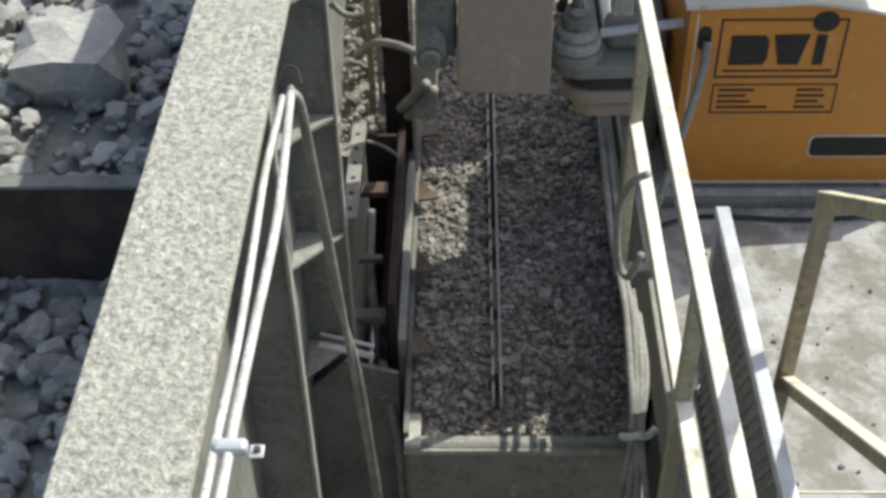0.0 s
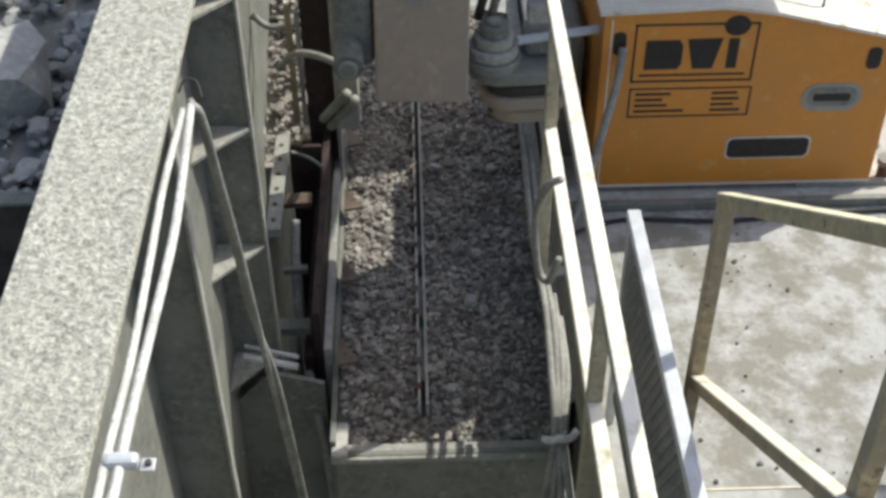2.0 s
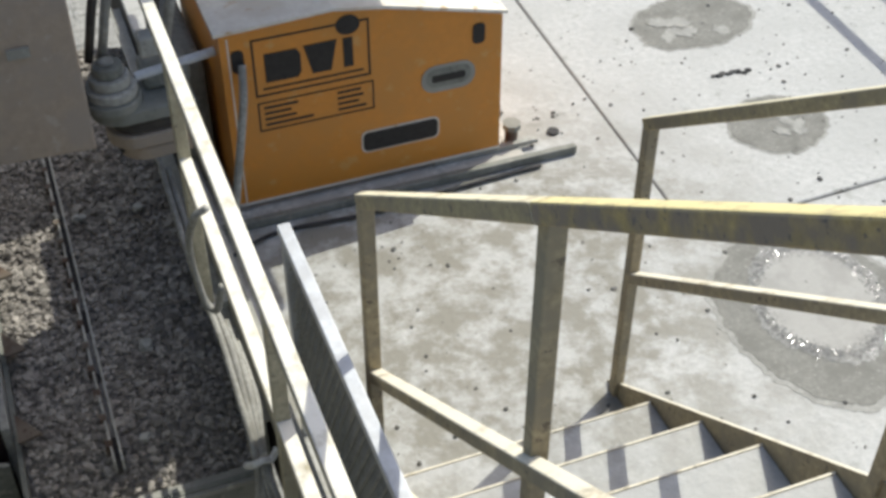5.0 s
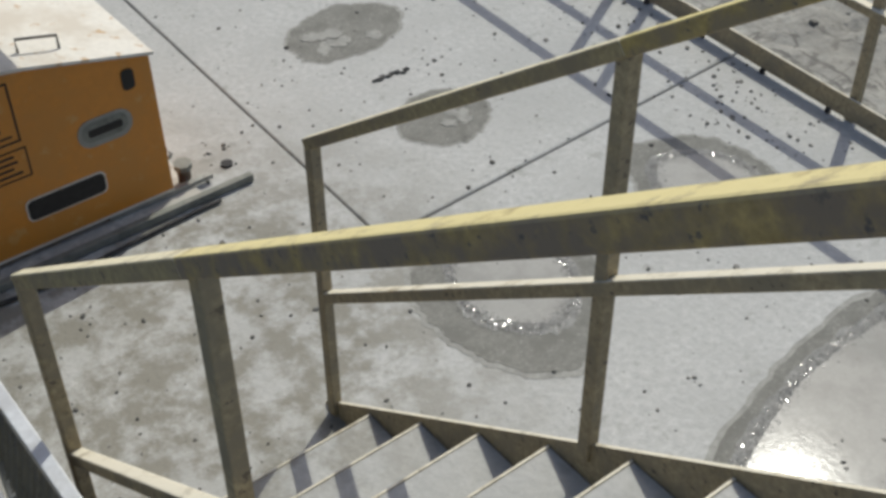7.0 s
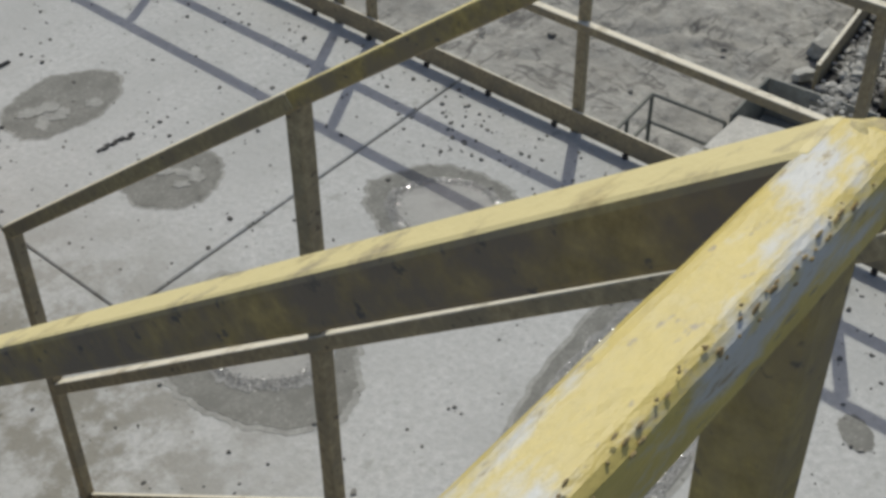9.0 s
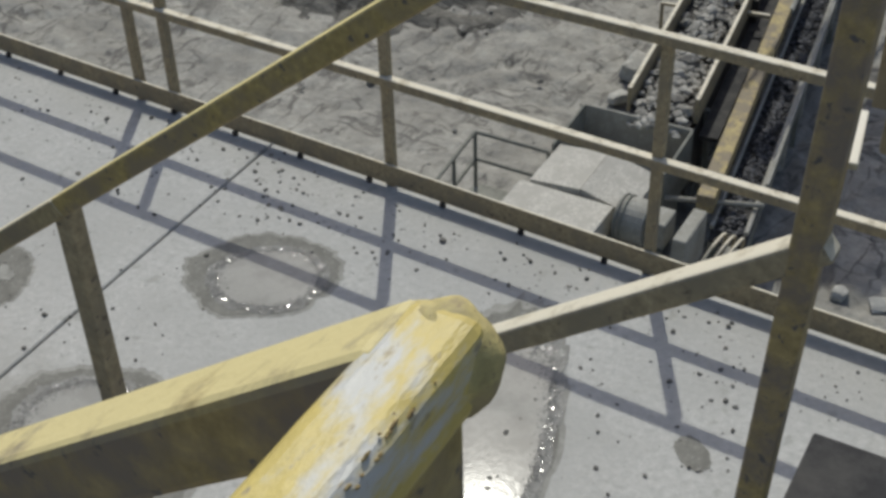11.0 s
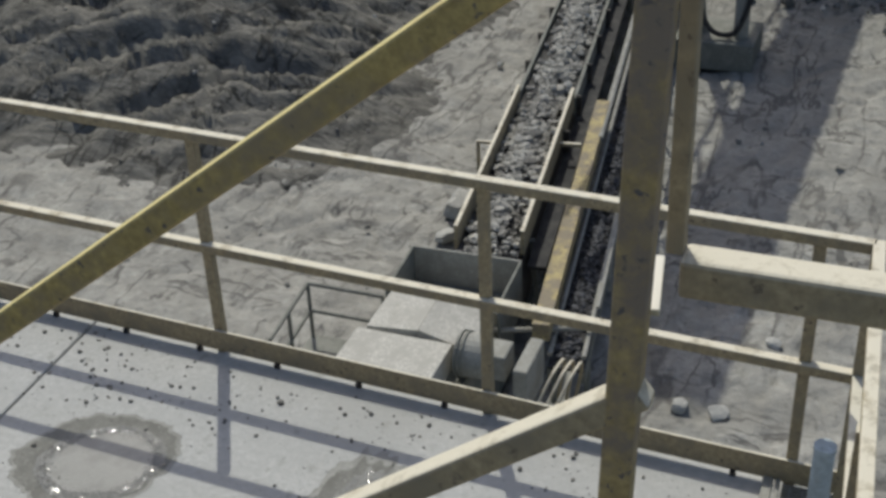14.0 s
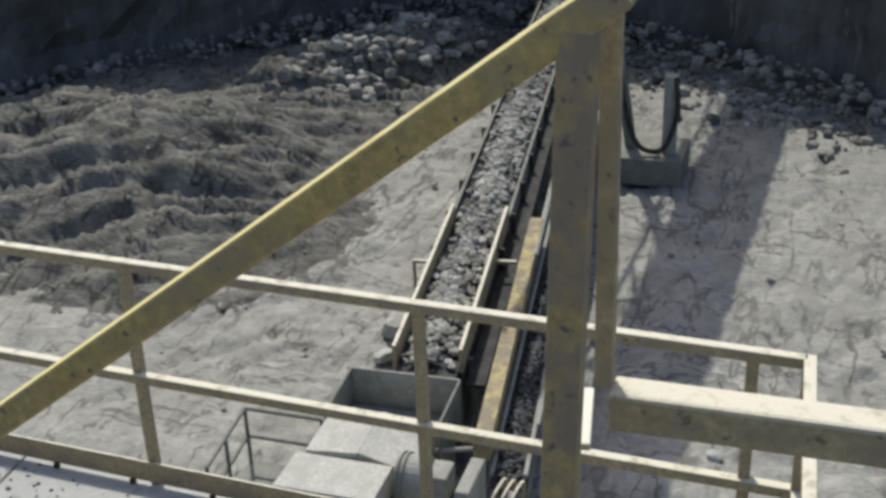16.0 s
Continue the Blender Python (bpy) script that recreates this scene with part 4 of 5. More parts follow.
def breaker_boom():
    """Foot of the rock breaker's boom, which rises out of sight."""
    ob = thing("rock_breaker", (0.955, 4.6, 0.1), "dusty boom foot and swing post of a rock breaker", "rock breaker")
    bm = bmesh.new()
    prism(bm, [(0.705, 4.20, 0.62), (1.055, 4.20, 0.605), (1.07, 4.36, 1.45), (0.715, 4.36, 1.45)], (0, 0.34, 0.02))
    bmesh.ops.bevel(bm, geom=list(bm.edges), offset=0.008, segments=2, profile=0.5, affect="EDGES")
    boom = part("boom", bm, BOOM, ob, "box-section boom, brown with dust")
    part("label_plate", box(bmesh.new(), (0.825, 4.268, 1.00), (0.905, 4.275, 1.04)), GREY_LIGHT, boom, "small pale plate, unreadable")
    part("side_plate", box(bmesh.new(), (0.555, 4.28, 0.72), (0.705, 4.50, 1.4), 0.03), GREY, ob)
    pin = part("pin_boss", cylinder(bmesh.new(), (0.61, 4.16, 0.80), (0.61, 4.44, 0.82), 0.055, 24), GREY, ob)
    part("pin", cylinder(bmesh.new(), (0.61, 4.145, 0.80), (0.61, 4.165, 0.80), 0.036, 20), GREY_LIGHT, pin, "shiny pin end")
    part("pin_hole", cylinder(bmesh.new(), (0.61, 4.138, 0.80), (0.61, 4.147, 0.80), 0.026, 20), GREY, pin)
    for z0, z1, r, mat in ((0.655, 0.70, 0.11, GREY), (0.70, 0.745, 0.098, GREY_LIGHT), (0.745, 0.79, 0.078, GREY_LIGHT), (0.79, 0.835, 0.058, GREY), (0.835, 0.85, 0.03, GREY_LIGHT)):
        bm = cylinder(bmesh.new(), (1.16, 4.40, z0), (1.16, 4.40, z1), r, 28)
        bmesh.ops.bevel(bm, geom=list(bm.edges), offset=0.010, segments=2, profile=0.5, affect="EDGES")
        part("swing_ring", bm, mat, ob)
    for cx, cy, r, far, z0, z1, mat in ((1.19, 4.43, 0.125, 1.46, 0.600, 0.660, GREY), (1.235, 4.44, 0.105, 1.44, 0.535, 0.580, DARK), (1.225, 4.44, 0.115, 1.44, 0.470, 0.530, BOOM), (1.25, 4.45, 0.10, 1.43, 0.395, 0.455, BOOM)):
        nose = [(cx + r * math.cos(radians(a)), cy + r * math.sin(radians(a)), z0) for a in range(90, 271, 15)]
        bm = bmesh.new()
        prism(bm, nose + [(far, cy - r * 0.9, z0), (far, cy + r, z0)], (0, 0, z1 - z0))
        bmesh.ops.bevel(bm, geom=list(bm.edges), offset=0.010, segments=2, profile=0.5, affect="EDGES")
        part("lug", bm, mat, ob)
    part("lug", box(bmesh.new(), (1.28, 4.42, 0.66), (1.47, 4.56, 0.76), 0.025), GREY, ob)
    part("lug_web", box(bmesh.new(), (1.145, 4.40, 0.41), (1.375, 4.515, 0.60), 0.015), DARK, ob)
    part("base_housing", box(bmesh.new(), (1.425, 4.62, 0.0), (1.555, 5.4, 0.62), 0.03), GREY, ob)
    # unseen arm, link and end block, added only to shade the gravel below
    arm = bmesh.new()
    prism(arm, [(1.205, 4.36, 1.62), (1.655, 4.36, 1.45), (2.715, 4.36, 1.55), (2.715, 4.36, 2.15), (1.455, 4.36, 2.32), (1.105, 4.36, 2.1)], (0, 0.52, 0))
    bmesh.ops.bevel(arm, geom=list(arm.edges), offset=0.02, segments=2, profile=0.5, affect="EDGES")
    part("unseen_shade_arm", arm, BOOM, ob)
    part("link", bar(bmesh.new(), (1.855, 4.86, 1.95), (1.855, 5.8, 1.72), 0.10, 0.14, 0.01), BOOM, ob)
    part("unseen_shade_block", box(bmesh.new(), (1.715, 5.70, 1.45), (2.505, 6.75, 1.82), 0.03), DARK, ob)
    part("fitting", box(bmesh.new(), (1.285, 4.36, 0.85), (1.365, 4.44, 0.93), 0.008), GREY_LIGHT, ob, "pale valve fitting")
    part("cylinder_rod", cylinder(bmesh.new(), (1.255, 4.42, 0.74), (1.575, 4.46, 0.76), 0.018, 12), GALV, ob)
    for k, x in enumerate((1.105, 1.155, 1.335, 1.395)):
        bm = tube(bmesh.new(), curve_points([(x, 4.5, 0.8), (x + 0.03, 4.42, 1.0), (x + 0.08, 4.46, 1.2), (x + 0.1, 4.6, 1.45)]), 0.018, 8)
        part("hose", bm, HOSE if k % 2 else DARK, ob)


breaker_boom()


def power_unit():
    """Orange cabinet of the hydraulic power unit."""
    x0, x1, y0, y1 = 1.578, 2.755, 4.36, 5.25
    ob = thing("hydraulic_power_unit", (2.2, 4.7, 0.0), "orange steel power unit cabinet with a dusty cream lid", "machine cabinet")
    part("base_plate", box(bmesh.new(), (1.45, 4.292, 0.004), (2.86, 5.3, 0.020), 0.003), COVER, ob, "dusty steel base plate")
    part("base_rail", box(bmesh.new(), (2.45, 4.366, 0.021), (2.95, 4.398, 0.044), 0.003), GREY_LIGHT, ob)
    part("base_rail", box(bmesh.new(), (1.60, 5.10, 0.021), (2.80, 5.20, 0.048), 0.003), GREY, ob)
    outline = [(x0, y0, 0.05), (x1, y0, 0.05), (x1 - 0.005, y0, 0.735), (2.24, y0, 0.862), (2.03, y0, 0.895), (x0, y0, 0.875)]
    bm = bmesh.new()
    prism(bm, outline, (0, y1 - y0, 0))
    bmesh.ops.bevel(bm, geom=[e for e in bm.edges if abs(e.verts[0].co.y - e.verts[1].co.y) > 0.5], offset=0.006, segments=2, profile=0.5, affect="EDGES")
    body = part("cabinet", bm, ORANGE, ob)
    bm = bmesh.new()
    top = [(x0 - 0.02, y0 - 0.012, 0.882), (2.03, y0 - 0.012, 0.902), (2.245, y0 - 0.012, 0.868), (x1 + 0.012, y0 - 0.012, 0.738)]
    prism(bm, top + [(x, y, z + 0.014) for x, y, z in top[::-1]], (0, y1 - y0 + 0.025, 0))
    lid = part("lid", bm, LID, ob, "cream lid under dust with rust stains")
    for hx, hy in ((2.36, 4.47),):
        slope = -0.246 if hx > 2.24 else -0.16
        z = 0.884 + slope * (hx - 2.245) + 0.006
        pts = [(hx - 0.08, hy, z - slope * 0.08 - 0.01), (hx - 0.08, hy, z - slope * 0.08 + 0.05), (hx + 0.08, hy, z + slope * 0.08 + 0.05), (hx + 0.08, hy, z + slope * 0.08 - 0.01)]
        part("handle", tube(bmesh.new(), pts, 0.006, 8), DARK, lid, "dark wire handle")

    def slot(cx, cz, w, h, r, mat=BLACK, name="slot", depth=0.004):
        bm = bmesh.new()
        pts = []
        for sx, sz, a0 in ((1, 1, 0), (-1, 1, 90), (-1, -1, 180), (1, -1, 270)):
            for k in range(5):
                a = radians(a0 + k * 22.5)
                pts.append((cx + sx * (w / 2 - r) + r * math.cos(a), y0 - depth, cz + sz * (h / 2 - r) + r * math.sin(a)))
        prism(bm, pts, (0, depth + 0.001, 0))
        return part(name, bm, mat, body)
    slot(2.296, 0.243, 0.349, 0.109, 0.028, LID, "slot_rim", 0.003)
    slot(2.296, 0.243, 0.335, 0.095, 0.025, BLACK, "slot", 0.005)
    slot(2.645, 0.665, 0.055, 0.095, 0.02, BLACK, "vent_hole", 0.004)
    slot(1.642, 0.755, 0.05, 0.10, 0.02, BLACK, "vent_hole", 0.004)
    slot(2.512, 0.485, 0.24, 0.13, 0.06, GREY_LIGHT, "handle_recess", 0.003)
    slot(2.512, 0.49, 0.20, 0.09, 0.04, GREY, "handle_cup", 0.0045)
    slot(2.512, 0.487, 0.15, 0.035, 0.012, BLACK, "handle_slot", 0.006)
    for low, high in (((1.698, 0.575), (2.175, 0.583)), ((1.698, 0.83), (2.170, 0.838)), ((1.698, 0.575), (1.706, 0.838)), ((2.167, 0.575), (2.175, 0.838)),
                      ((1.700, 0.408), (2.185, 0.414)), ((1.700, 0.540), (2.185, 0.546)), ((1.700, 0.408), (1.706, 0.546)), ((2.179, 0.408), (2.185, 0.546)),
                      ((1.730, 0.603), (2.145, 0.611))):
        part("border_line", box(bmesh.new(), (low[0], y0 - 0.0025, low[1]), (high[0], y0 + 0.001, high[1])), BLACK, body)
    for low, high in (((x0 + 0.028, 0.06), (x0 + 0.034, 0.86)), ((x0, 0.052), (x1, 0.064))):
        part("dusty_seam", box(bmesh.new(), (low[0], y0 - 0.002, low[1]), (high[0], y0 + 0.001, high[1])), LID, body, "pale dust along the panel seam")
    # black emblem of three blocks and a dot
    ink = y0 - 0.003

    def stroke(outline, name="emblem_block"):
        bm = bmesh.new()
        prism(bm, [(x, ink, z) for x, z in outline], (0, 0.004, 0))
        part(name, bm, BLACK, body)
    stroke([(1.745, 0.635), (1.875, 0.635), (1.890, 0.66), (1.890, 0.74), (1.875, 0.765), (1.745, 0.765)])
    stroke([(1.935, 0.635), (2.012, 0.635), (2.040, 0.77), (1.905, 0.768)])
    stroke([(2.065, 0.635), (2.105, 0.635), (2.105, 0.768), (2.065, 0.768)])
    stroke([(2.088 + 0.05 * math.cos(k * math.tau / 24), 0.825 + 0.044 * math.sin(k * math.tau / 24)) for k in range(24)], "emblem_dot")
    for k in range(4):
        z = 0.518 - k * 0.027
        part("text_bar", box(bmesh.new(), (1.725, y0 - 0.002, z - 0.006), (1.725 + (0.14, 0.11, 0.13, 0.20)[k], y0 + 0.001, z + 0.005)), BLACK, body)
        part("text_bar", box(bmesh.new(), (2.03, y0 - 0.002, z - 0.006), (2.03 + (0.10, 0.11, 0.09, 0.12)[k], y0 + 0.001, z + 0.005)), BLACK, body)
    for k, (y, z) in enumerate(((4.42, 0.5), (4.42, 0.35), (4.40, 0.22), (4.9, 0.6))):
        part("hinge", box(bmesh.new(), (x1, y, z), (x1 + 0.02, y + 0.05, z + 0.03), 0.004), RUST, body)
    part("tap", cylinder(bmesh.new(), (2.84, 4.42, 0.024), (2.84, 4.42, 0.10), 0.03, 14), RUST, ob)
    part("tap_knob", cylinder(bmesh.new(), (2.84, 4.42, 0.10), (2.84, 4.42, 0.125), 0.042, 8), GREY, ob)
    part("bolt_hole", cylinder(bmesh.new(), (3.06, 4.44, 0.001), (3.06, 4.44, 0.012), 0.028, 14), BLACK, ob)
    part("lower_angle", box(bmesh.new(), (1.44, 4.256, 0.004), (3.092, 4.288, 0.042), 0.003), GREY, ob, "grey steel angle along the base")
    bm = tube(bmesh.new(), curve_points([(1.655, 4.35, 0.745), (1.63, 4.28, 0.62), (1.57, 4.21, 0.38), (1.51, 4.15, 0.15), (1.46, 4.12, 0.03)]), 0.017, 10)
    solid("supply_hose", bm, HOSE, (1.5, 4.12, 0.03), "dusty grey hose leaving the power unit's side hole", "hose", "hoses", smooth=True)
    bm = tube(bmesh.new(), curve_points([(1.45, 4.1, 0.015), (1.7, 4.19, 0.014), (2.1, 4.17, 0.014), (2.5, 4.20, 0.014), (2.9, 4.22, 0.014)]), 0.009, 8)
    solid("black_cable", bm, RUBBER, (2.0, 4.18, 0.01), "thin black cable lying along the machine base", "cable", smooth=True)


power_unit()


def machine_rail():
    """Rail between feeder and guard panel."""
    ob = thing("feeder_railing", (1.308, 3.0, 0.2), "cream square-tube railing beside the feeder", "railing")
    x = 1.305
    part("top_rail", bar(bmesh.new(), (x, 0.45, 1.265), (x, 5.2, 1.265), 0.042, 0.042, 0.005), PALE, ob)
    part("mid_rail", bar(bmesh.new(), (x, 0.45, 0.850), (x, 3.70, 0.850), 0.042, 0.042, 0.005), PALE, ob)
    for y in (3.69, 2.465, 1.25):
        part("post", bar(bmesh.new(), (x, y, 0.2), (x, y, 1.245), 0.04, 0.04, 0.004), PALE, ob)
    for y in (3.69, 2.465, 1.25):
        part("foot_bracket", box(bmesh.new(), (1.283, y - 0.025, 0.17), (1.443, y + 0.025, 0.20), 0.003), GREY, ob)
    part("foot_channel", box(bmesh.new(), (1.408, 0.45, -0.08), (1.458, 4.6, 0.168), 0.004), GREY_LIGHT, ob)
    for k, pts in enumerate((
            [(1.305, 3.33, 0.92), (1.262, 3.36, 0.86), (1.25, 3.50, 0.62), (1.268, 3.50, 0.40), (1.30, 3.45, 0.37), (1.325, 3.40, 0.52)],
            [(1.30, 4.60, 0.23), (1.29, 3.9, 0.20), (1.295, 3.45, 0.26), (1.295, 3.2, 0.20), (1.295, 3.0, 0.08), (1.27, 2.93, -0.12), (1.24, 2.92, -0.55)],
            [(1.325, 4.50, 0.22), (1.32, 3.8, 0.18), (1.32, 3.4, 0.24), (1.315, 3.2, 0.18), (1.305, 3.0, 0.07), (1.29, 2.90, -0.15), (1.275, 2.85, -0.5)],
            [(1.345, 3.6, 0.16), (1.34, 3.25, 0.17), (1.315, 3.0, 0.075), (1.315, 2.86, -0.12), (1.31, 2.78, -0.4)],
            [(1.36, 3.5, 0.14), (1.355, 3.2, 0.15), (1.325, 3.0, 0.07), (1.34, 2.82, -0.08), (1.345, 2.7, -0.32)])):
        bm = tube(bmesh.new(), curve_points(pts), 0.013, 8)
        solid("hydraulic_hose", bm, HOSE, pts[-1], "dusty grey hose tied along the feeder railing", "hose", "hoses", smooth=True)
    bm = tube(bmesh.new(), curve_points([(1.262, 3.01, 0.05), (1.28, 2.975, 0.085), (1.31, 2.972, 0.095), (1.345, 2.985, 0.08), (1.372, 3.0, 0.105)]), 0.013, 8)
    solid("hose_tie", bm, WHITE_CABLE, (1.31, 2.98, 0.08), "rag tie binding the hoses together", "tie")
    guard = thing("guard_panel", (1.51, 2.0, 0.3), "expanded-metal guard panel with a galvanised top channel", "guard panel")
    part("top_channel", box(bmesh.new(), (1.482, 0.45, 0.905), (1.523, 3.15, 0.94), 0.004), GALV, guard, "bright galvanised channel")
    part("end_upright", box(bmesh.new(), (1.489, 3.11, 0.0), (1.517, 3.145, 0.903), 0.003), GALV, guard)
    part("bottom_channel", box(bmesh.new(), (1.487, 0.45, 0.20), (1.528, 3.05, 0.24), 0.003), GREY, guard)
    bm = bmesh.new()
    rows, cols = 16, 58
    z0, dz, dy = 0.24, 0.0428, 0.045
    for r in range(rows):
        for c in range(cols):
            y = 0.46 + c * dy + (dy / 2 if r % 2 else 0)
            z = z0 + r * dz
            bar(bm, (1.500, y, z), (1.512, y + dy / 2, z + dz), 0.012, 0.006)
            bar(bm, (1.512, y + dy / 2, z + dz), (1.500, y + dy, z), 0.012, 0.006)
    part("expanded_mesh", bm, MESHED, guard)
    part("backing_sheet", box(bmesh.new(), (1.514, 0.46, 0.241), (1.518, 3.108, 0.904)), DARK, guard)


machine_rail()


def rock_bin():
    """Feed bin full of boulders behind the rim beam."""
    ob = thing("feed_bin", (-0.8, 4.5, -1.5), "dark steel feed bin wall behind the rim beam", "bin")
    part("divider", box(bmesh.new(), (-2.4, 4.38, -1.6), (0.10, 4.42, 0.02), 0.004), DARK, ob, "dark plate across the bin")
    part("divider_edge", box(bmesh.new(), (-2.4, 4.36, 0.022), (0.10, 4.44, 0.04), 0.003), GREY, ob)
    part("back_wall", box(bmesh.new(), (-3.2, 9.0, -3), (0.2, 9.1, 1.2)), GREY, ob)
    part("side_wall", box(bmesh.new(), (-3.3, 1.0, -3), (-3.2, 9.1, 1.2)), GREY, ob)

    def heap(x, y):
        n = 0.12 * noise.noise(Vector((x * 1.7, y * 1.7, 3)))
        return (-0.55 if y < 4.4 else -0.25 + 0.10 * (y - 4.4)) + n
    bm = sheet(bmesh.new(), span(-3.2, 0.10, 0.08), span(1.0, 9.0, 0.08), lambda x, y: heap(x, y) - 0.05)
    solid("crushed_feed", bm, ROCK, (-1.5, 5, -1), "dusty fines between the boulders in the bin", "rock feed", kind="stuff", smooth=True)
    rng = np.random.default_rng(31)
    places, sizes = [], []
    for _ in range(2600):
        x, y = rng.uniform(-2.6, 0.1), rng.uniform(2.8, 8.2)
        s = 0.015 + abs(rng.normal()) * 0.035
        places.append((x, y, heap(x, y) + s * 0.1))
        sizes.append(s)
    stuff("broken_rock", places, sizes, ROCK, "broken pale limestone pieces in the feed bin", "rock feed", 32, big=True)
    for k in range(95):
        x, y = rng.uniform(-2.2, -0.05), rng.uniform(2.9, 7.5)
        if abs(y - 4.4) < 0.25:
            continue
        s = rng.uniform(0.045, 0.12) if y < 4.4 else rng.uniform(0.05, 0.14)
        b = new("boulder", stones_mesh("boulder", [(0, 0, 0)], [s], ROCK, np.random.default_rng(70 + k), big=True, flat=0.85))
        b.location = (x, y, heap(x, y) + 0.35 * s)
        tagged(b, "pale limestone boulder in the feed bin", "boulder", "boulders in the bin")
    for k, (x, y, s) in enumerate(((-1.22, 5.46, 0.27), (-1.75, 5.45, 0.2), (-0.45, 4.0, 0.16), (-0.75, 3.45, 0.14))):
        b = new("boulder", stones_mesh("boulder", [(0, 0, 0)], [s], ROCK, np.random.default_rng(170 + k), big=True, flat=0.85))
        b.location = (x, y, heap(x, y) + 0.4 * s)
        tagged(b, "large pale limestone boulder in the feed bin", "boulder", "boulders in the bin")


rock_bin()


# ---- conveyors in the yard ----
RUN = Vector((1.0, 0.128, 0.0)).normalized()
CROSS = Vector((-RUN.y, RUN.x, 0.0))
TAIL = Vector((13.9, 4.56, -4.62))
BELT_LEN = 22.0


def on_belt(along, across, up=0.0):
    return TAIL + RUN * along + CROSS * across + Vector((0, 0, up))


def conveyor():
    ob = thing("conveyor", (TAIL.x, TAIL.y, YARD), "long belt conveyor carrying broken rock across the yard", "conveyor")
    part("belt", bar(bmesh.new(), on_belt(-0.16, 0, -0.03), on_belt(BELT_LEN, 0, -0.03), 0.78, 0.02), RUBBER, ob)
    for s in (-1, 1):
        part("skirt_board", bar(bmesh.new(), on_belt(0.2, 0.42 * s, 0.10), on_belt(4.6, 0.42 * s, 0.10), 0.05, 0.34, 0.004), CREAM, ob, "cream skirt board")
        part("side_frame", bar(bmesh.new(), on_belt(4.6, 0.44 * s, -0.05), on_belt(BELT_LEN, 0.44 * s, -0.05), 0.05, 0.30, 0.004), GREY, ob)
        part("lower_chord", bar(bmesh.new(), on_belt(0, 0.44 * s, -1.05), on_belt(BELT_LEN, 0.44 * s, -1.05), 0.06, 0.08, 0.004), GREY, ob)
        part("return_cover", bar(bmesh.new(), on_belt(0, 0.40 * s, -0.60), on_belt(BELT_LEN, 0.40 * s, -0.60), 0.01, 0.8), DARK, ob)
    for k in range(12):
        for s in (-1, 1):
            part("roller_bracket", bar(bmesh.new(), on_belt(3.4 + k * 1.25, 0.50 * s, 0.12), on_belt(3.4 + k * 1.25, 0.50 * s, -0.25), 0.05, 0.09, 0.005), DARK, ob)
    for k in range(8):
        for s in (-1, 1):
            part("leg", bar(bmesh.new(), on_belt(0.8 + k * 2.9, 0.44 * s, -0.2), on_belt(0.8 + k * 2.9, 0.52 * s, YARD - TAIL.z), 0.07, 0.07, 0.004), GREY, ob)
    part("stay", bar(bmesh.new(), on_belt(2.7, 0.45, 0.2), on_belt(2.7, 0.68, 0.2), 0.04, 0.04), CREAM, ob)
    part("stay", bar(bmesh.new(), on_belt(2.7, 0.66, 0.2), on_belt(2.7, 0.66, -0.4), 0.04, 0.04), CREAM, ob)
    part("stay", bar(bmesh.new(), on_belt(3.1, -0.45, 0.05), on_belt(3.1, -0.75, 0.05), 0.05, 0.05), CREAM, ob)
    part("dark_belt_side", bar(bmesh.new(), on_belt(0.2, -0.60, -0.25), on_belt(BELT_LEN, -0.56, -0.15), 0.24, 0.05), RUBBER, ob, "black belt edge")
    part("yellow_plate", bar(bmesh.new(), on_belt(-1.3, -0.90, -0.16), on_belt(4.6, -0.88, -0.02), 0.20, 0.22, 0.005), BELT_YELLOW, ob, "scuffed yellow side plate")

    low = thing("side_conveyor", (TAIL.x, TAIL.y - 1.3, YARD), "narrow lower conveyor with dark gravel beside the main belt", "conveyor")
    part("belt", bar(bmesh.new(), on_belt(-1.5, -1.22, -0.50), on_belt(16, -1.18, -0.45), 0.42, 0.03), RUBBER, low)
    for s in (-1.02, -1.41):
        part("pipe_rail", tube(bmesh.new(), [on_belt(-1.4, s, -0.38), on_belt(16, s + 0.03, -0.33)], 0.03, 8), GREY_LIGHT, low, "pale pipe rail")
        part("frame", bar(bmesh.new(), on_belt(-1.4, s, -0.65), on_belt(16, s, -0.62), 0.05, 0.2), GREY, low)
        for k in range(6):
            part("leg", bar(bmesh.new(), on_belt(-1 + k * 3.2, s, -0.7), on_belt(-1 + k * 3.2, s, YARD - TAIL.z), 0.06, 0.06), GREY, low)
    for k in range(9):
        part("stanchion", bar(bmesh.new(), on_belt(0.4 + 1.3 * k, -1.5, -0.6), on_belt(0.4 + 1.3 * k, -1.5, 0.0), 0.035, 0.035), GREY_LIGHT, low)
    part("hand_pipe", tube(bmesh.new(), [on_belt(-0.9, -1.5, -0.02), on_belt(11, -1.5, -0.02)], 0.022, 8), GREY_LIGHT, low)
    part("hand_pipe", tube(bmesh.new(), [on_belt(3.4, -0.98, 0.02), on_belt(14, -0.98, 0.05)], 0.05, 8), GREY_LIGHT, low)
    part("cross_pipe", tube(bmesh.new(), [on_belt(-1.2, -0.1, -0.3), on_belt(-0.9, -1.5, -0.3)], 0.03, 8), GREY_LIGHT, low)
    rng = np.random.default_rng(51)
    n = 2600
    a, c = rng.uniform(-1.4, 14, n), rng.normal(0, 0.09, n).clip(-0.18, 0.18)
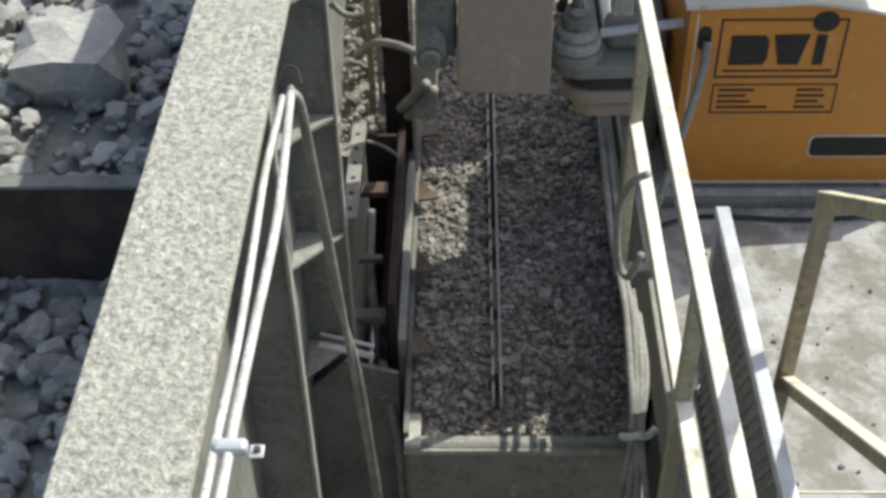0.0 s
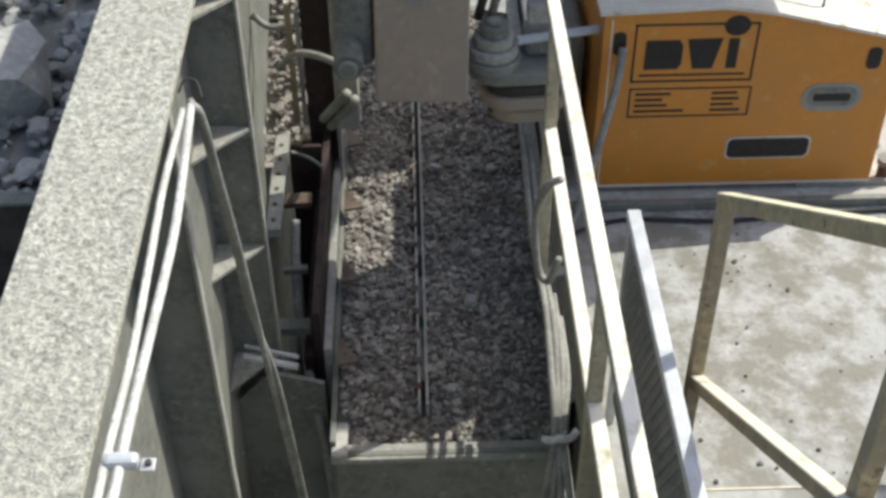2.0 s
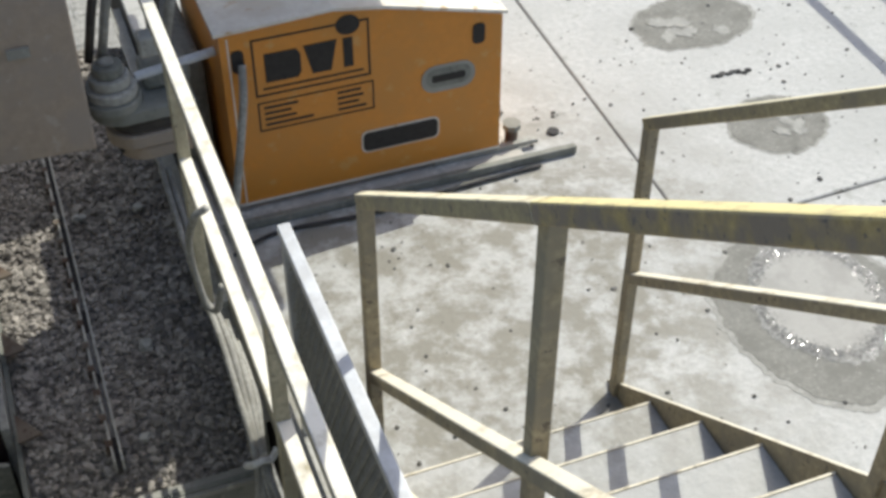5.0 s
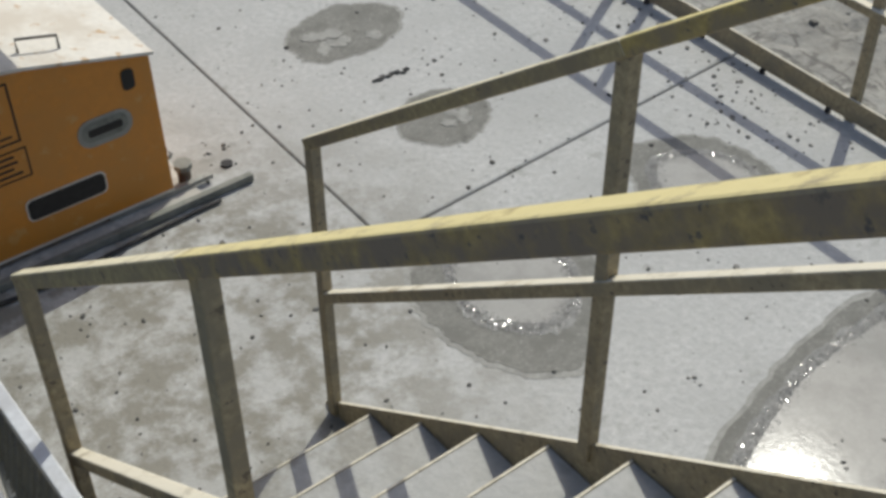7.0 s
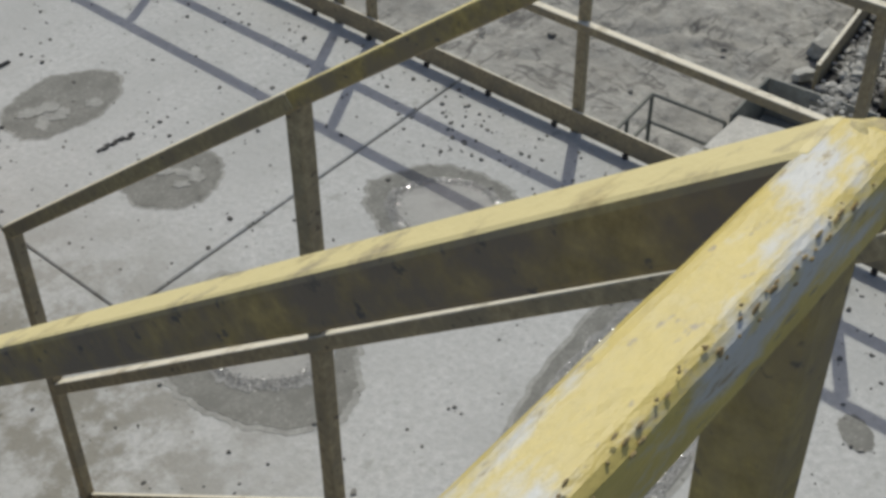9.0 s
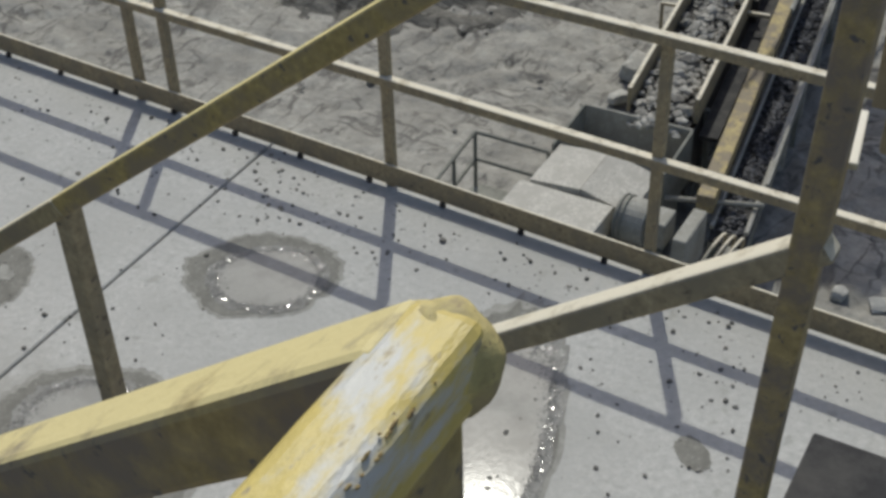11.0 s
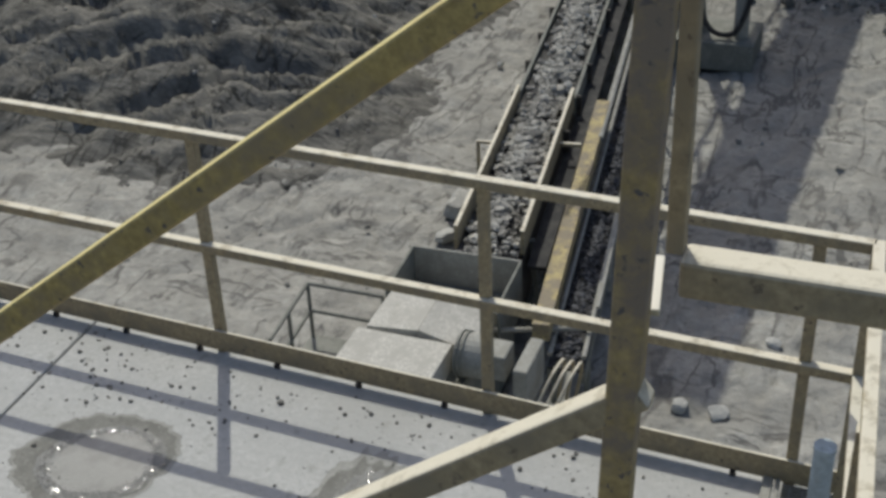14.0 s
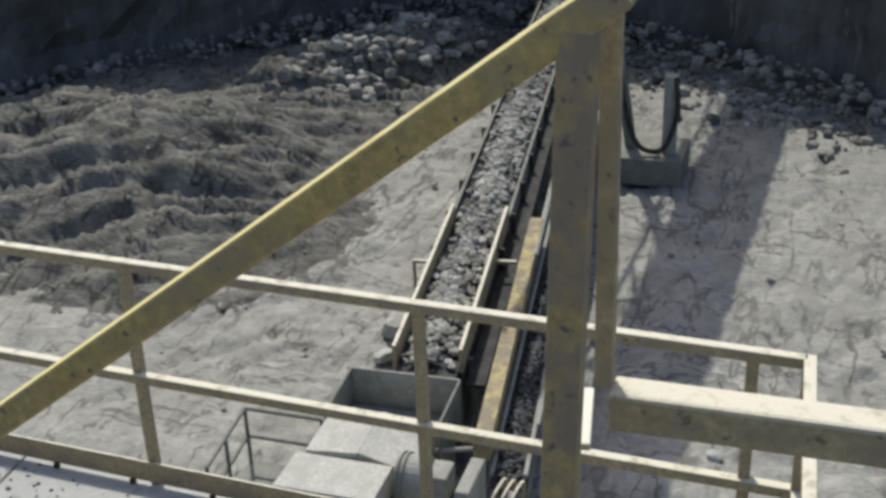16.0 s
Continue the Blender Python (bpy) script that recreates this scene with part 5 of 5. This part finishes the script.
    stuff("dark_gravel", [tuple(on_belt(p, -1.21 + q, -0.47 + 0.08 * (1 - abs(q) / 0.18))) for p, q in zip(a, c)], 0.016 + abs(rng.normal(size=n)) * 0.014, DARK_GRAVEL,
          "dark crushed gravel lying on the side conveyor", "gravel", 52)


conveyor()


def tail_unit():
    ob = thing("receiving_hopper", (13.2, 4.7, YARD), "dusty pale receiving hopper with a ridged cover and drive", "hopper")
    z = -4.5
    part("back_wall", bar(bmesh.new(), (13.66, 5.42, z - 0.35), (13.70, 4.04, z - 0.35), 0.03, 0.72, 0.004), GREY_LIGHT, ob)
    part("side_wall", bar(bmesh.new(), (12.75, 5.40, z - 0.40), (13.66, 5.42, z - 0.35), 0.03, 0.72, 0.004), GREY, ob)
    part("side_wall", bar(bmesh.new(), (12.75, 4.02, z - 0.40), (13.70, 4.04, z - 0.35), 0.03, 0.72, 0.004), GREY, ob)
    bm = bmesh.new()
    prism(bm, [(12.05, 5.36, z - 0.12), (12.85, 5.36, z - 0.10), (13.20, 5.36, z - 0.4), (12.05, 5.36, z - 0.4)], (0.0, -0.62, 0.06))
    part("cover", bm, COVER, ob, "pale dust-covered ridged cover")
    bm = bmesh.new()
    prism(bm, [(12.05, 4.73, z - 0.05), (12.88, 4.73, z - 0.03), (13.20, 4.73, z - 0.4), (12.05, 4.73, z - 0.4)], (0.0, -0.60, -0.16))
    part("cover", bm, COVER, ob)
    part("lower_cover", box(bmesh.new(), (11.35, 4.30, z - 0.45), (12.0, 5.45, z - 0.12), 0.01), COVER, ob)
    part("body", box(bmesh.new(), (11.4, 4.1, YARD), (13.6, 5.38, z - 0.46), 0.01), GREY, ob)
    drum = part("motor", cylinder(bmesh.new(), (11.95, 4.20, z - 0.18), (11.95, 3.86, z - 0.18), 0.25, 24), GREY_LIGHT, ob, "ribbed grey electric motor")
    for k in range(2):
        part("cooling_fin", cylinder(bmesh.new(), (11.95, 4.18 - 0.06 * k, z - 0.18), (11.95, 4.16 - 0.06 * k, z - 0.18), 0.27, 24), GREY, drum)
    part("gearbox", box(bmesh.new(), (11.78, 3.62, z - 0.34), (12.12, 3.86, z - 0.02), 0.02), GREY_LIGHT, ob)
    part("belt_guard", box(bmesh.new(), (11.55, 3.30, z - 0.55), (12.2, 3.46, z + 0.02), 0.02), GREY_LIGHT, ob, "pale belt guard")
    for k in range(3):
        bm = tube(bmesh.new(), curve_points([(11.6, 3.2 - 0.1 * k, z - 0.4), (11.9, 3.1 - 0.1 * k, z - 0.15), (12.3, 3.1 - 0.1 * k, z - 0.3), (12.4, 3.2 - 0.1 * k, z - 0.9)]), 0.018, 8)
        part("guard_hoop", bm, CREAM, ob)
    plat = thing("service_platform", (12.5, 6.1, YARD), "small railed service platform beside the hopper", "platform")
    part("floor", box(bmesh.new(), (11.9, 5.55, -5.75), (13.1, 6.65, -5.70), 0.004), GREY, plat)
    for a, b in (((13.05, 6.62), (13.05, 5.6)), ((13.05, 6.62), (11.8, 6.5))):
        for h in (-4.9, -5.3):
            part("rail", tube(bmesh.new(), [(*a, h), (*b, h)], 0.025, 8), GREY, plat)
    for x, y in ((13.05, 6.62), (13.05, 5.6), (11.8, 6.5), (12.4, 6.56)):
        part("post", tube(bmesh.new(), [(x, y, -5.72), (x, y, -4.9)], 0.025, 8), GREY, plat)
    for x, y in ((12.0, 5.6), (13.0, 5.6), (13.0, 6.6), (12.0, 6.5)):
        part("leg", bar(bmesh.new(), (x, y, YARD), (x, y, -5.75), 0.06, 0.06), GREY, plat)


tail_unit()


def overhead_conveyor():
    """High stacker conveyor; it shades a broad band of the yard, and its leg stands in sight."""
    ob = thing("stacker_conveyor", (24.2, 3.3, YARD), "high lattice stacker conveyor on a grey leg in the yard", "conveyor")
    a, b = Vector((19.6, 5.65, 2.5)), Vector((37.5, 5.8, 4.6))
    side = Vector((0, 1, 0)) * 0.63
    part("belt", bar(bmesh.new(), a, b, 1.3, 0.12), RUBBER, ob)
    for s in (-1, 1):
        part("upper_chord", bar(bmesh.new(), a + side * s * 1.15, b + side * s * 1.15, 0.07, 0.07), GREY, ob)
        part("lower_chord", bar(bmesh.new(), a + side * s * 1.15 - Vector((0, 0, 0.8)), b + side * s * 1.15 - Vector((0, 0, 0.8)), 0.07, 0.07), GREY, ob)
        for k in range(18):
            p, q = a + (b - a) * k / 18 + side * s * 1.15, a + (b - a) * (k + 1) / 18 + side * s * 1.15
            low = Vector((0, 0, 0.8))
            part("lattice", bar(bmesh.new(), p - low * (k % 2), q - low * ((k + 1) % 2), 0.05, 0.05), GREY, ob)
    part("foot_block", box(bmesh.new(), (23.6, 2.7, YARD), (24.9, 4.2, YARD + 0.55), 0.03), GREY, ob)
    part("leg", bar(bmesh.new(), (24.2, 3.75, YARD + 0.5), (24.4, 5.0, 2.4), 0.18, 0.18, 0.01), GREY, ob)
    part("ram", cylinder(bmesh.new(), (24.0, 3.0, YARD + 0.55), (24.0, 3.0, YARD + 2.1), 0.14, 16), GREY_LIGHT, ob, "grey hydraulic ram")
    bm = tube(bmesh.new(), curve_points([(24.0, 4.1, -2.5), (23.9, 3.9, -4.2), (23.8, 3.6, -5.2), (23.8, 3.1, -5.3), (23.8, 2.85, -4.6), (23.9, 2.9, -3.9)]), 0.05, 8)
    part("hose", bm, RUBBER, ob)


overhead_conveyor()

# ---- rock riding on the belt, in rigid lengths that circulate with it ----
SPEED, PIECE, COUNT = 2.8, 1.35, 32
LOADS = []
for k in range(COUNT):
    rng = np.random.default_rng(200 + k % 5)
    n = 300
    p, q = rng.uniform(-0.7 * PIECE, 0.7 * PIECE, n), rng.normal(0, 0.17, n).clip(-0.34, 0.34)
    s = 0.024 + abs(rng.normal(size=n)) * 0.034
    places = [tuple(RUN * a + CROSS * c + Vector((0, 0, 0.02 + 0.10 * (1 - abs(c) / 0.36)))) for a, c in zip(p, q)]
    for a, c, big in ((rng.uniform(-0.5, 0.5), rng.uniform(-0.2, 0.2), 0.10),):
        places.append(tuple(RUN * a + CROSS * c + Vector((0, 0, 0.14))))
        s = np.append(s, big)
    LOADS.append(stuff("rock_load", places, s, RIDING, "length of broken rock riding on the conveyor belt", "rock", 300 + k % 5, big=False))


def motions():
    loop = PIECE * COUNT
    top, drop = BELT_LEN - 2.0, 0.62
    back = loop - top

    def where(d):
        d %= loop
        if d < top:
            lift = -drop * min(1.0, max(0.0, (0.6 - d) / 0.3)) - drop * max(0.0, 1 - (top - d) / 0.6)
            return on_belt(d - 0.5, 0, max(-drop, lift))
        return on_belt(top * (1 - (d - top) / back) - 0.5, 0, -drop)
    for k, load in enumerate(LOADS):
        marks = {0.0, 16.0}
        start = k * PIECE
        for lap in range(-1, 3):
            for d in (0.0, 0.3, 0.45, 0.6, 1.2, top - 1.2, top - 0.6, top - 0.3, top, top + 0.8, loop - 0.8):
                t = (d + lap * loop - start) / SPEED
                if 0.05 < t < 15.95:
                    marks.add(round(t, 3))
        times = sorted(marks)
        dense = []
        for a, b in zip(times, times[1:]):
            n = max(1, int((b - a) / 1.5))
            dense += [a + (b - a) * j / n for j in range(n)]
        dense.append(16.0)
        walk(load, [(t, Matrix.Translation(where(start + SPEED * t))) for t in dense])


motions()
